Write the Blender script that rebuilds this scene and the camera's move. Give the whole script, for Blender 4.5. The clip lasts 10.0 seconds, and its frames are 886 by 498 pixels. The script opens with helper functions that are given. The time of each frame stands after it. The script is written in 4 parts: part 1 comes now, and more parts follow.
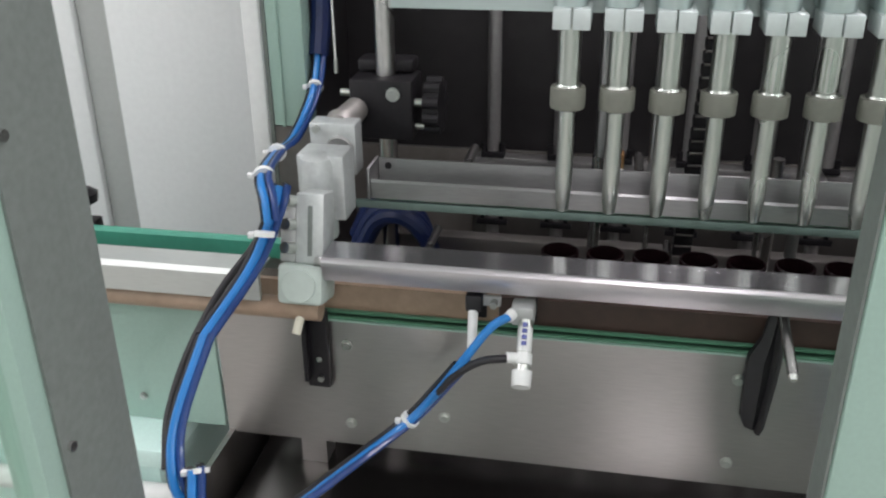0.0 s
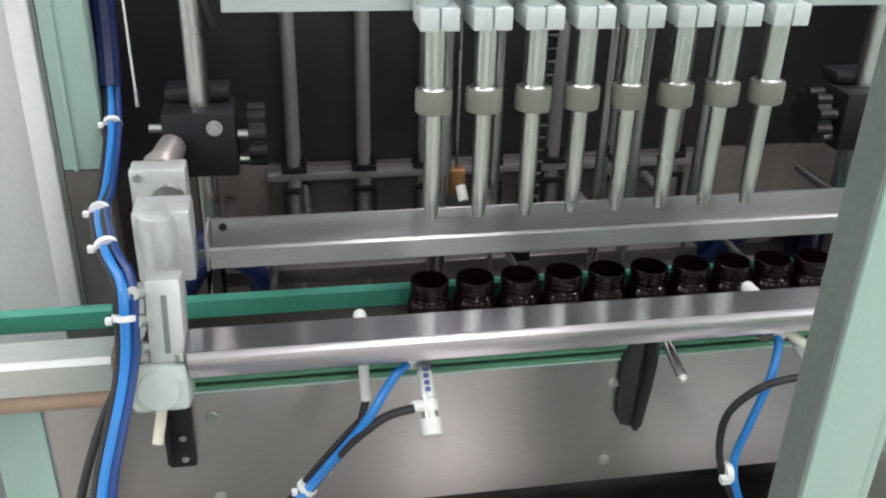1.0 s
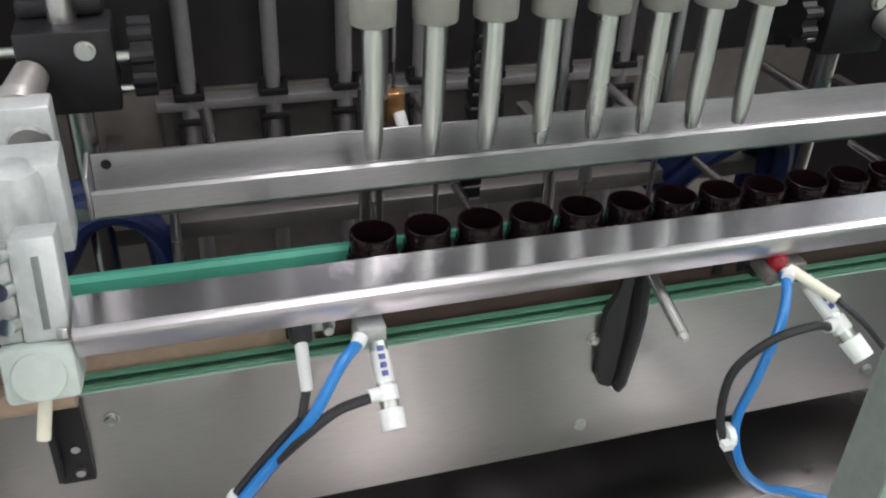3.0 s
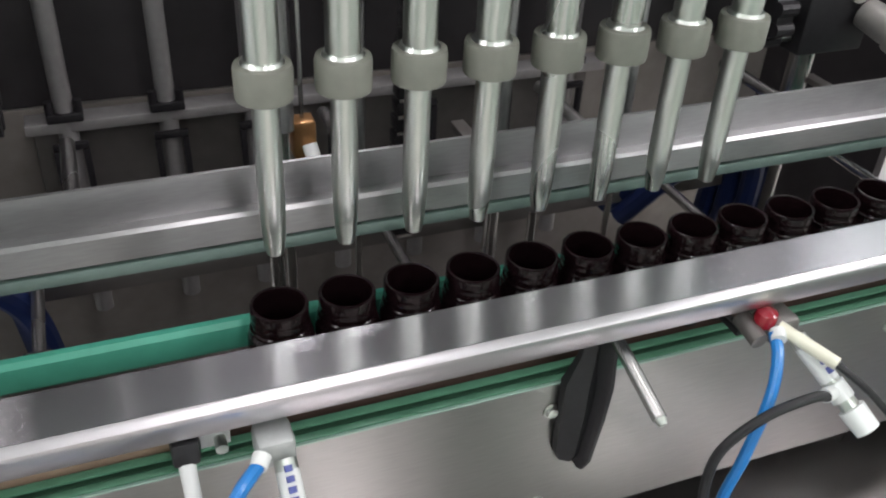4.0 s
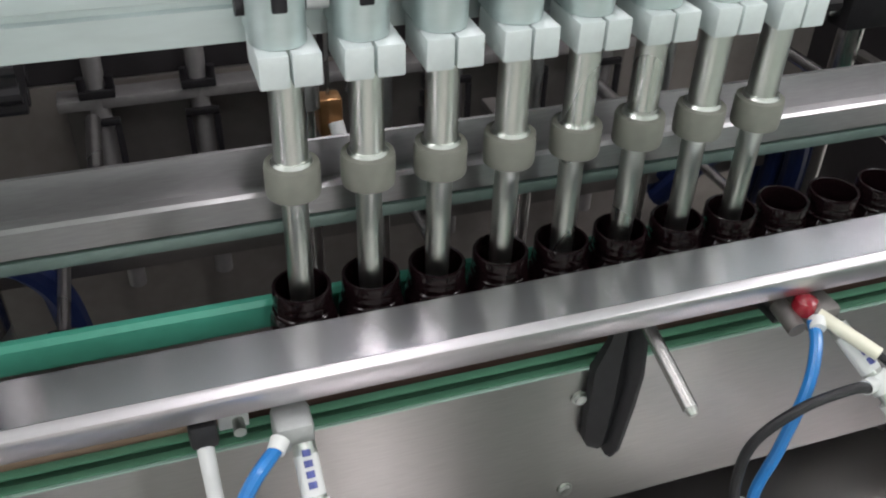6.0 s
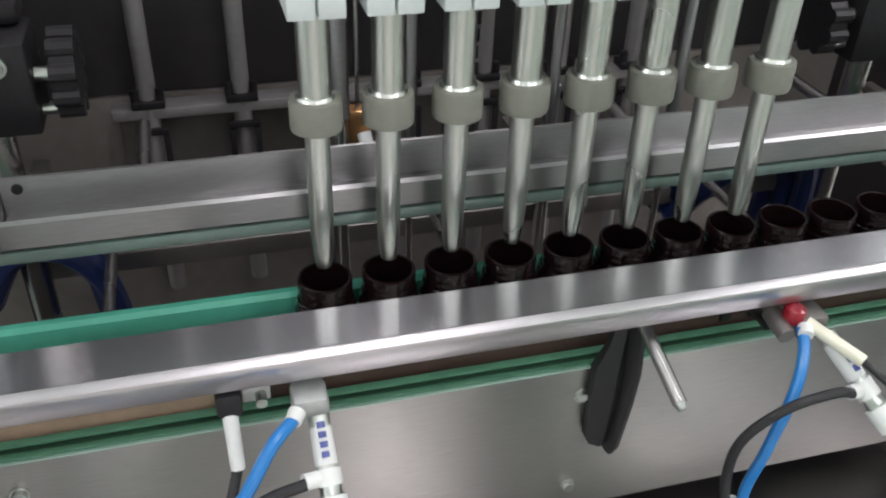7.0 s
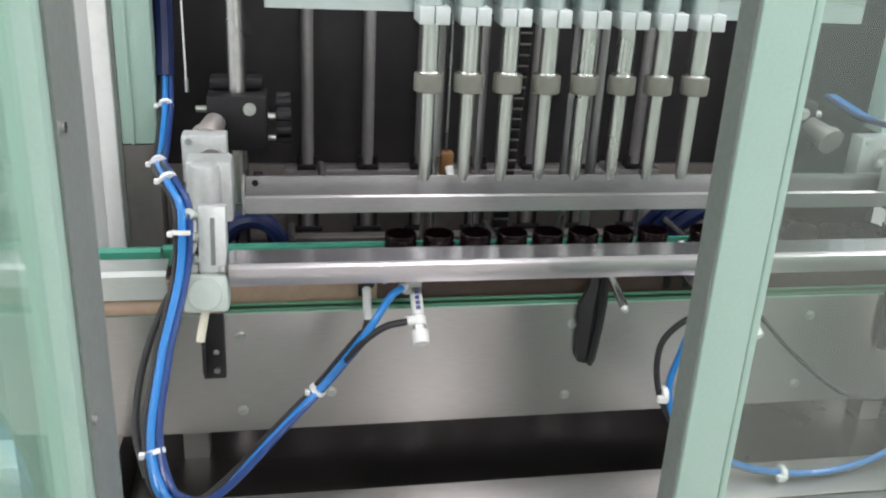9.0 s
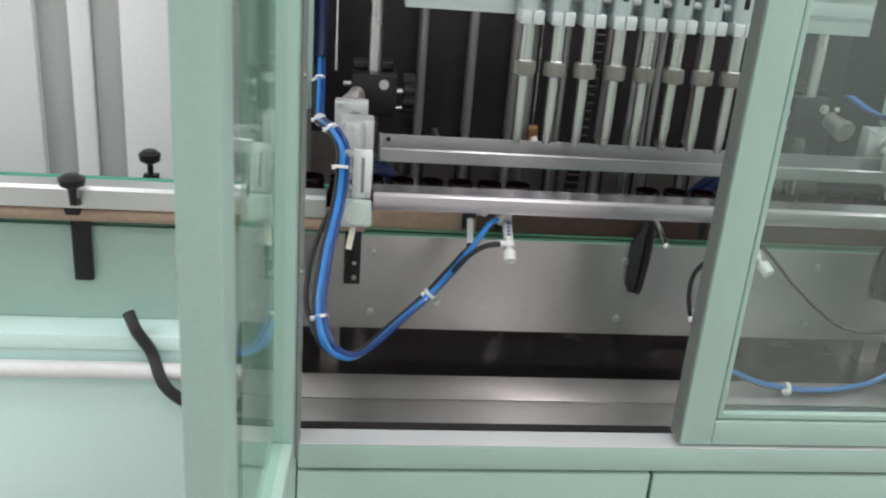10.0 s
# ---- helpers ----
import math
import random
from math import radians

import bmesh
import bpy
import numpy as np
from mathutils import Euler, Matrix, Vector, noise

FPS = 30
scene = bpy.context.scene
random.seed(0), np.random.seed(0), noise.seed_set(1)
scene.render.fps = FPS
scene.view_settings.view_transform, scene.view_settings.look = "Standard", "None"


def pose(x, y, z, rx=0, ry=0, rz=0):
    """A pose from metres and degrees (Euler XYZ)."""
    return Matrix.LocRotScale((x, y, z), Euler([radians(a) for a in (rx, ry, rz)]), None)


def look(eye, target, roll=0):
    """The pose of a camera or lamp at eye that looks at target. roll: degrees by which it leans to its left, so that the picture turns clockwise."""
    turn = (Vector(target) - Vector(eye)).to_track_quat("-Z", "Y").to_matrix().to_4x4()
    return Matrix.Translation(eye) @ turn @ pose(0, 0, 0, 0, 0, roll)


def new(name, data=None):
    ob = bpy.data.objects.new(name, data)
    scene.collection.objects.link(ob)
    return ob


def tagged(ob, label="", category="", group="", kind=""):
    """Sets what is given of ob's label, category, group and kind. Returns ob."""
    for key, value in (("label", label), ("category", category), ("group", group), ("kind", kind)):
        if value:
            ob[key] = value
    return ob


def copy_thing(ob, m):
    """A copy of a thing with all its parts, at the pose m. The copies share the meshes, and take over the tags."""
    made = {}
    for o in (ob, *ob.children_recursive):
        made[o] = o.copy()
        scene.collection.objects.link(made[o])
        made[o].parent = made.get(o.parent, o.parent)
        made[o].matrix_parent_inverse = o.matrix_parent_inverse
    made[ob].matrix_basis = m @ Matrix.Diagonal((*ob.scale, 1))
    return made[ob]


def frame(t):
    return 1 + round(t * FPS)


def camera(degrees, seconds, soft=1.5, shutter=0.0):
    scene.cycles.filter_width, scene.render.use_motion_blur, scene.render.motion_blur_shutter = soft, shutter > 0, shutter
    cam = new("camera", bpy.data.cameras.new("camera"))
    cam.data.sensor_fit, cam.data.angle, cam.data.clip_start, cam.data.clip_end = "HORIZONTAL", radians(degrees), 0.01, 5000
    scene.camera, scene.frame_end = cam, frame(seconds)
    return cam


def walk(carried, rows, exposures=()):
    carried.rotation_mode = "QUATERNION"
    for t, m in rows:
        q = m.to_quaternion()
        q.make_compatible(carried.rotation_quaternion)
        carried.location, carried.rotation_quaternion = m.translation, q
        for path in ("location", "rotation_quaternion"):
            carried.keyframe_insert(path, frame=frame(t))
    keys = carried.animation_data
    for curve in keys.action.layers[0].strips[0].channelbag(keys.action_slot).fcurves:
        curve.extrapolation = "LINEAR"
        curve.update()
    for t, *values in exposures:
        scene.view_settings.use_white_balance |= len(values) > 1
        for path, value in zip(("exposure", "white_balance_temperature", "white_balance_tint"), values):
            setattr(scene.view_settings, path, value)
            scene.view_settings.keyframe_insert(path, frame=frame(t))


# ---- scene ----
cam = camera(52.3, 10.0, soft=2.1, shutter=0.12)
PATH = [
    (0, (0.053, -1.026, 1.493), (-0.29, 0.753, 0.646), -0.6),
    (0.3, (-0.033, -0.923, 1.515), (-0.113, 0.869, 0.629), 0.7),
    (0.5, (-0.075, -0.906, 1.505), (0.057, 0.884, 0.622), 2.5),
    (0.8, (-0.136, -0.910, 1.530), (0.160, 0.865, 0.655), 2.1),
    (1, (-0.174, -0.928, 1.546), (0.158, 0.821, 0.634), 1.7),
    (1.5, (-0.295, -0.952, 1.568), (0.203, 0.787, 0.714), 2.9),
    (2, (-0.31, -0.947, 1.565), (0.246, 0.758, 0.68), 4.2),
    (2.5, (-0.258, -0.851, 1.511), (0.252, 0.803, 0.51), 2.7),
    (4, (-0.109, -0.534, 1.461), (0.533, 0.983, 0.327), 3.3),
    (4.5, (-0.11, -0.517, 1.458), (0.582, 0.957, 0.296), 3.8),
    (5, (-0.105, -0.517, 1.457), (0.484, 0.983, 0.272), 2.2),
    (5.5, (-0.093, -0.516, 1.454), (0.457, 0.999, 0.269), 1.9),
    (7, (-0.087, -0.596, 1.468), (0.384, 0.992, 0.345), 2.1),
    (7.5, (-0.091, -0.675, 1.49), (0.299, 1.016, 0.495), 2.2),
    (8, (-0.108, -0.794, 1.503), (0.29, 0.976, 0.662), 2.1),
    (8.5, (-0.186, -0.991, 1.497), (0.182, 0.791, 0.667), 2.3),
    (8.8, (-0.217, -1.122, 1.507), (0.168, 0.661, 0.688), 2.8),
    (9, (-0.22, -1.234, 1.493), (0.135, 0.585, 0.741), 3.1),
    (9.5, (-0.243, -1.517, 1.476), (0.043, 0.324, 0.748), 4.6),
    (9.8, (-0.294, -1.611, 1.520), (-0.014, 0.223, 0.773), 4.8),
    (10, (-0.342, -1.67, 1.527), (-0.119, 0.176, 0.791), 4.6),
]
walk(cam, [(t, look(eye, target, roll)) for t, eye, target, roll in PATH],
     exposures=[(0, -0.55), (0.3, -0.5), (0.5, -0.55), (0.8, -0.4), (1, -0.2), (1.5, -0.18), (2.5, -0.15), (4, -0.15), (4.5, -0.24), (5, -0.34), (5.5, -0.36), (7, -0.22), (7.4, -0.17), (8.3, -0.12), (9.4, -0.25), (10, -0.58)])

# ---- world and light ----
world = bpy.data.worlds.new("hall_light")
scene.world = world
world.use_nodes = True
world.node_tree.nodes["Background"].inputs[0].default_value = (1.0, 0.97, 0.97, 1)
world.node_tree.nodes["Background"].inputs[1].default_value = 0.05

# ceiling lamps: x, y, watts
# the pair at x -3.1 is added to brighten the outfeed side
LAMPS = [(-3.1, -2.6, 26), (-3.1, -0.75, 50), (-1.45, -2.6, 7), (-1.45, -0.75, 9), (-1.45, 1.25, 9),
         (0.28, -2.6, 21), (0.28, -0.75, 12), (0.47, 1.25, 48), (2.3, -2.6, 46), (2.3, -0.75, 36), (2.3, 1.25, 14)]
for lx, ly, watts in LAMPS:
    data = bpy.data.lights.new("ceiling_lamp", "AREA")
    data.shape, data.size, data.size_y = "RECTANGLE", 0.28, 1.25
    data.energy, data.color = watts, (1.0, 0.945, 1.0)
    ob = new("ceiling_lamp_light", data)
    ob.matrix_world = pose(lx, ly, 2.93)


# ---- materials ----
def material(name, base, rough=0.5, metal=0.0, grain=60.0, vary=0.12, bump=0.1, stretch=(1, 1, 1), coat=0.0,
             stain=3.0, stain_by=0.10, rough_vary=0.10, transmission=0.0, emit=None, across=None, aniso=0.8, spec=0.5):
    m = bpy.data.materials.new(name)
    m.use_nodes = True
    nt = m.node_tree
    b = nt.nodes["Principled BSDF"]
    co = nt.nodes.new("ShaderNodeTexCoord")
    mp = nt.nodes.new("ShaderNodeMapping")
    mp.inputs["Scale"].default_value = stretch
    nt.links.new(co.outputs["Object"], mp.inputs["Vector"])
    n1 = nt.nodes.new("ShaderNodeTexNoise")
    n1.inputs["Scale"].default_value, n1.inputs["Detail"].default_value = grain, 4
    nt.links.new(mp.outputs["Vector"], n1.inputs["Vector"])
    n2 = nt.nodes.new("ShaderNodeTexNoise")
    n2.inputs["Scale"].default_value, n2.inputs["Detail"].default_value = stain, 3
    nt.links.new(co.outputs["Object"], n2.inputs["Vector"])
    r1 = nt.nodes.new("ShaderNodeMapRange")
    r1.inputs["From Min"].default_value, r1.inputs["From Max"].default_value = 0.3, 0.7
    r1.inputs["To Min"].default_value, r1.inputs["To Max"].default_value = 1 - vary, 1 + vary
    nt.links.new(n1.outputs["Fac"], r1.inputs["Value"])
    r2 = nt.nodes.new("ShaderNodeMapRange")
    r2.inputs["From Min"].default_value, r2.inputs["From Max"].default_value = 0.15, 0.85
    r2.inputs["To Min"].default_value, r2.inputs["To Max"].default_value = 1 - stain_by, 1 + stain_by
    nt.links.new(n2.outputs["Fac"], r2.inputs["Value"])
    mul = nt.nodes.new("ShaderNodeMath")
    mul.operation = "MULTIPLY"
    nt.links.new(r1.outputs[0], mul.inputs[0])
    nt.links.new(r2.outputs[0], mul.inputs[1])
    sc = nt.nodes.new("ShaderNodeVectorMath")
    sc.operation = "SCALE"
    sc.inputs[0].default_value = base
    nt.links.new(mul.outputs[0], sc.inputs["Scale"])
    nt.links.new(sc.outputs[0], b.inputs["Base Color"])
    rr = nt.nodes.new("ShaderNodeMapRange")
    rr.inputs["From Min"].default_value, rr.inputs["From Max"].default_value = 0.15, 0.85
    rr.inputs["To Min"].default_value = max(0.02, rough * (1 - rough_vary))
    rr.inputs["To Max"].default_value = min(1, rough * (1 + rough_vary) + 0.02)
    nt.links.new(n2.outputs["Fac"], rr.inputs["Value"])
    nt.links.new(rr.outputs[0], b.inputs["Roughness"])
    b.inputs["Metallic"].default_value = metal
    if across:
        # brushed metal spreads its reflections across the strokes
        tg = nt.nodes.new("ShaderNodeCombineXYZ")
        tg.inputs[0].default_value, tg.inputs[1].default_value, tg.inputs[2].default_value = across
        nt.links.new(tg.outputs[0], b.inputs["Tangent"])
        b.inputs["Anisotropic"].default_value = aniso
    b.inputs["Specular IOR Level"].default_value = spec
    b.inputs["Coat Weight"].default_value = coat
    b.inputs["Transmission Weight"].default_value = transmission
    if bump:
        bp = nt.nodes.new("ShaderNodeBump")
        bp.inputs["Strength"].default_value, bp.inputs["Distance"].default_value = bump, 0.001
        nt.links.new(n1.outputs["Fac"], bp.inputs["Height"])
        nt.links.new(bp.outputs[0], b.inputs["Normal"])
    if emit:
        b.inputs["Emission Color"].default_value = (*emit[:3], 1)
        b.inputs["Emission Strength"].default_value = emit[3]
    return m


MINT = material("mint_enamel", (0.37, 0.53, 0.458), 0.38, grain=220, vary=0.03, bump=0.05, stain=2.2, stain_by=0.06)
MINT_PALE = material("pale_mint_enamel", (0.72, 0.95, 0.89), 0.4, grain=220, vary=0.03, bump=0.05, stain=2, stain_by=0.05)
PANEL_STEEL = material("brushed_steel_panel", (0.45, 0.435, 0.42), 0.31, 1.0, grain=34, vary=0.05, bump=0.02,
                       stretch=(1, 1, 14), stain=5, stain_by=0.03, rough_vary=0.07, across=(0, 0, 1))
RAIL_STEEL = material("polished_steel_rail", (0.57, 0.555, 0.585), 0.215, 1.0, grain=40, vary=0.02, bump=0.0,
                      stretch=(1, 12, 12), stain=7, stain_by=0.03, rough_vary=0.03, across=(0, 1, 0), aniso=0.97)
LIP_STEEL = material("satin_steel_fold", (0.60, 0.58, 0.60), 0.3, 1.0, grain=60, vary=0.03, bump=0.02, stretch=(1, 9, 9), stain=8, stain_by=0.04)
TRAY_STEEL = material("dull_steel", (0.38, 0.38, 0.38), 0.36, 1.0, grain=50, vary=0.06, bump=0.05, stretch=(1, 9, 9),
                      stain=6, stain_by=0.10, rough_vary=0.2, across=(0, 0.7, 0.7))
GUARD_STEEL = material("pale_dull_steel", (0.62, 0.65, 0.63), 0.38, 0.85, grain=60, vary=0.04, bump=0.04, stretch=(1, 9, 9), stain=6, stain_by=0.06)
TABLE_STEEL = material("table_steel", (0.54, 0.53, 0.52), 0.34, 1.0, grain=40, vary=0.06, bump=0.05, stretch=(1, 9, 9),
                       stain=4, stain_by=0.10, rough_vary=0.3, across=(0, 1, 0))
CHROME = material("polished_steel_tube", (0.58, 0.605, 0.57), 0.27, 1.0, grain=90, vary=0.03, bump=0.02, stretch=(1, 1, 0.1))
ROD_STEEL = material("ground_steel_rod", (0.56, 0.55, 0.54), 0.26, 1.0, grain=90, vary=0.05, bump=0.03)
ALU = material("anodised_aluminium", (0.54, 0.62, 0.61), 0.42, 0.75, grain=120, vary=0.04, bump=0.05, stretch=(0.2, 1, 1))
ALU_CAST = material("cast_aluminium", (0.50, 0.52, 0.51), 0.48, 0.55, grain=160, vary=0.06, bump=0.15)
CLAMP_ALU = material("matt_aluminium_clamp", (0.66, 0.72, 0.71), 0.5, 0.35, grain=150, vary=0.03, bump=0.06)
SLIDE_ALU = material("worn_aluminium", (0.62, 0.65, 0.64), 0.45, 0.5, grain=130, vary=0.06, bump=0.1, stain=30, stain_by=0.08)
PALE_CAP = material("pale_green_plastic_cap", (0.52, 0.60, 0.55), 0.4, grain=90, vary=0.04, bump=0.05)
COLLAR = material("grey_plastic_collar", (0.185, 0.19, 0.16), 0.5, grain=90, vary=0.05, bump=0.08)
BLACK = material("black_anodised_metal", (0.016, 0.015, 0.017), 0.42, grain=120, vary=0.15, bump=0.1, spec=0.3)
# grey of the window seam; on door and post edges it paints their shade
SEAL_SHADE = material("seal_and_shade_grey", (0.185, 0.21, 0.195), 0.5, grain=120, vary=0.08, bump=0.08)
RUBBER = material("black_rubber", (0.016, 0.016, 0.018), 0.5, grain=120, vary=0.15, bump=0.08)
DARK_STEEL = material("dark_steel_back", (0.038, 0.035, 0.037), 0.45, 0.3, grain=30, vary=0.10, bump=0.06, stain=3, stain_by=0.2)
GREY_STEEL = material("grey_steel_back", (0.215, 0.20, 0.19), 0.42, 0.6, grain=40, vary=0.08, bump=0.05, stain=4, stain_by=0.15)
BAR_STEEL = material("dull_steel_bar", (0.40, 0.38, 0.36), 0.42, 0.6, grain=60, vary=0.08, bump=0.06, stain=5, stain_by=0.12)
PLATE_TAN = material("tan_grey_plate", (0.29, 0.265, 0.245), 0.40, 0.35, grain=40, vary=0.08, bump=0.05, stain=4, stain_by=0.15)
ROD_GREY = material("dull_grey_rod", (0.35, 0.338, 0.335), 0.36, 0.55, grain=90, vary=0.06, bump=0.04)
SILL_STEEL = material("bright_satin_sill", (0.82, 0.86, 0.85), 0.30, 0.45, grain=60, vary=0.03, bump=0.03, stretch=(1, 9, 9), stain=6, stain_by=0.06)
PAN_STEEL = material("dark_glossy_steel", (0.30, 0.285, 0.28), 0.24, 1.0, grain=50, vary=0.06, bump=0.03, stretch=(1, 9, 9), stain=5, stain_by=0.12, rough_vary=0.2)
PANEL_WHITE = material("bright_white_sheet", (0.90, 0.92, 0.91), 0.45, grain=90, vary=0.02, bump=0.04, stain=1.5, stain_by=0.04)
POST_GREY = material("grey_post_paint", (0.46, 0.48, 0.46), 0.5, grain=90, vary=0.03, bump=0.05, stain=2, stain_by=0.06)
GREEN = material("green_wear_plastic", (0.075, 0.38, 0.265), 0.45, grain=80, vary=0.05, bump=0.06, stain=9, stain_by=0.10)
# steel tone with the green guide's reflection mixed into the colour
REFLECTION_GREEN = material("green_reflection_metal", (0.20, 0.275, 0.25), 0.36, 0.4, grain=70, vary=0.06, bump=0.04)
STRIP = material("dull_green_strip", (0.085, 0.235, 0.145), 0.42, grain=80, vary=0.08, bump=0.06)
BROWN = material("tan_chain_plastic", (0.36, 0.26, 0.185), 0.45, grain=70, vary=0.10, bump=0.1, stain=9, stain_by=0.12)
# darker copy of the chain plastic, with the rail's shade in its colour
SHADED_BROWN = material("shaded_brown_plastic", (0.055, 0.032, 0.024), 0.5, grain=70, vary=0.12, bump=0.1)
DARK_GREEN = material("dark_green_plastic", (0.03, 0.085, 0.05), 0.5, grain=70, vary=0.12, bump=0.1)
BELT = material("dark_chain_links", (0.10, 0.085, 0.07), 0.4, grain=70, vary=0.15, bump=0.15)
BLUE = material("blue_air_hose", (0.018, 0.20, 0.56), 0.3, grain=60, vary=0.06, bump=0.03, coat=0.3)
DEEP_BLUE = material("deep_blue_hose", (0.010, 0.045, 0.19), 0.3, grain=60, vary=0.06, bump=0.03, coat=0.2)
NAVY = material("dark_blue_hose", (0.009, 0.020, 0.085), 0.42, grain=60, vary=0.10, bump=0.05)
WHITE = material("white_plastic", (0.79, 0.81, 0.79), 0.45, grain=90, vary=0.03, bump=0.03)
IVORY = material("ivory_plastic", (0.78, 0.76, 0.62), 0.4, grain=90, vary=0.03, bump=0.03)
BRASS = material("aged_brass", (0.46, 0.25, 0.11), 0.35, 0.8, grain=90, vary=0.12, bump=0.06)
AMBER = material("dark_amber_bottle", (0.0080, 0.0037, 0.0045), 0.13, grain=30, vary=0.08, bump=0.0, coat=0.0, spec=0.26, transmission=0.05)
RED = material("red_signal_lens", (0.26, 0.008, 0.02), 0.12, coat=0.6, bump=0.0, emit=(1.0, 0.03, 0.04, 0.02))
WALL = material("white_wall_paint", (0.78, 0.82, 0.80), 0.6, grain=90, vary=0.02, bump=0.06, stain=0.9, stain_by=0.04)
WALL_SHADE = material("grey_white_panel", (0.70, 0.72, 0.71), 0.5, grain=90, vary=0.02, bump=0.05, stain=1.2, stain_by=0.05)
FLOOR = material("painted_floor", (0.46, 0.44, 0.41), 0.35, grain=30, vary=0.08, bump=0.08, stain=1.1, stain_by=0.15)
CEIL = material("ceiling_paint", (0.74, 0.76, 0.74), 0.7, grain=60, vary=0.03, bump=0.06)
LABEL_BLUE = material("printed_blue", (0.10, 0.12, 0.35), 0.4, bump=0.0)
DIFFUSER = material("lamp_diffuser", (0.8, 0.8, 0.8), 0.5, bump=0.0, emit=(1.0, 0.97, 0.98, 3.0))


def glass_material():
    m = bpy.data.materials.new("door_glass")
    m.use_nodes = True
    nt = m.node_tree
    nt.nodes.clear()
    out = nt.nodes.new("ShaderNodeOutputMaterial")
    mix = nt.nodes.new("ShaderNodeMixShader")
    lw = nt.nodes.new("ShaderNodeLayerWeight")
    lw.inputs["Blend"].default_value = 0.5
    pw = nt.nodes.new("ShaderNodeMath")
    pw.operation = "POWER"
    pw.inputs[1].default_value = 4.5
    ad = nt.nodes.new("ShaderNodeMath")
    ad.operation = "MULTIPLY_ADD"
    ad.inputs[1].default_value, ad.inputs[2].default_value = 0.50, 0.09
    nt.links.new(lw.outputs["Facing"], pw.inputs[0])
    nt.links.new(pw.outputs[0], ad.inputs[0])
    tr = nt.nodes.new("ShaderNodeBsdfTransparent")
    tr.inputs["Color"].default_value = (0.90, 0.95, 0.92, 1)
    gl = nt.nodes.new("ShaderNodeBsdfGlossy")
    gl.inputs["Roughness"].default_value = 0.02
    gl.inputs["Color"].default_value = (0.92, 1.0, 0.96, 1)
    nt.links.new(ad.outputs[0], mix.inputs[0])
    nt.links.new(tr.outputs[0], mix.inputs[1])
    nt.links.new(gl.outputs[0], mix.inputs[2])
    nt.links.new(mix.outputs[0], out.inputs[0])
    return m


GLASS = glass_material()


# ---- mesh helpers ----
def box(bm, x0, x1, y0, y1, z0, z1, bevel=0.0, turn=None):
    r = bmesh.ops.create_cube(bm, size=1)
    m = Matrix.Translation(((x0 + x1) / 2, (y0 + y1) / 2, (z0 + z1) / 2)) @ Matrix.Diagonal((x1 - x0, y1 - y0, z1 - z0, 1))
    if turn is not None:
        m = turn @ m
    bmesh.ops.transform(bm, matrix=m, verts=r["verts"])
    if bevel:
        edges = list({e for v in r["verts"] for e in v.link_edges})
        bmesh.ops.bevel(bm, geom=edges, offset=bevel, segments=2, affect="EDGES", profile=0.5)
    return bm


def cyl(bm, a, b, r0, r1=None, seg=24, caps=True):
    a, b = Vector(a), Vector(b)
    d = b - a
    r = bmesh.ops.create_cone(bm, cap_ends=caps, segments=seg, radius1=r0, radius2=r0 if r1 is None else r1, depth=d.length)
    m = Matrix.Translation((a + b) / 2) @ d.to_track_quat("Z", "Y").to_matrix().to_4x4()
    bmesh.ops.transform(bm, matrix=m, verts=r["verts"])
    return bm


def lathe(bm, centre, profile, seg=28):
    """A turned body about the vertical through centre; profile: (radius, height) from below."""
    c = Vector(centre)
    rings = []
    for r, h in profile:
        rings.append([bm.verts.new(c + Vector((r * math.cos(2 * math.pi * i / seg), r * math.sin(2 * math.pi * i / seg), h)))
                      for i in range(seg)])
    for lo, hi in zip(rings, rings[1:]):
        for i in range(seg):
            bm.faces.new((lo[i], lo[(i + 1) % seg], hi[(i + 1) % seg], hi[i]))
    bm.faces.new(list(reversed(rings[0])))
    bm.faces.new(rings[-1])
    return bm


def smooth_line(pts, steps=8):
    p = [Vector(q) for q in pts]
    p = [p[0] * 2 - p[1]] + p + [p[-1] * 2 - p[-2]]
    out = []
    for i in range(1, len(p) - 2):
        for s in range(steps):
            t = s / steps
            a, b, c, d = p[i - 1], p[i], p[i + 1], p[i + 2]
            out.append(0.5 * ((2 * b) + (c - a) * t + (2 * a - 5 * b + 4 * c - d) * t * t + (3 * b - a - 3 * c + d) * t ** 3))
    out.append(p[-2])
    return out


def hose(bm, pts, r, seg=10, steps=8):
    line = smooth_line(pts, steps)
    rings, up = [], Vector((0.13, 0.31, 0.94))
    for i, q in enumerate(line):
        d = (line[min(i + 1, len(line) - 1)] - line[max(i - 1, 0)]).normalized()
        s = d.cross(up)
        if s.length < 1e-3:
            s = d.cross(Vector((1, 0, 0)))
        s.normalize()
        up = s.cross(d).normalized()
        rings.append([bm.verts.new(q + r * (math.cos(2 * math.pi * k / seg) * s + math.sin(2 * math.pi * k / seg) * up))
                      for k in range(seg)])
    for lo, hi in zip(rings, rings[1:]):
        for k in range(seg):
            bm.faces.new((lo[k], lo[(k + 1) % seg], hi[(k + 1) % seg], hi[k]))
    bm.faces.new(list(reversed(rings[0])))
    bm.faces.new(rings[-1])
    return bm


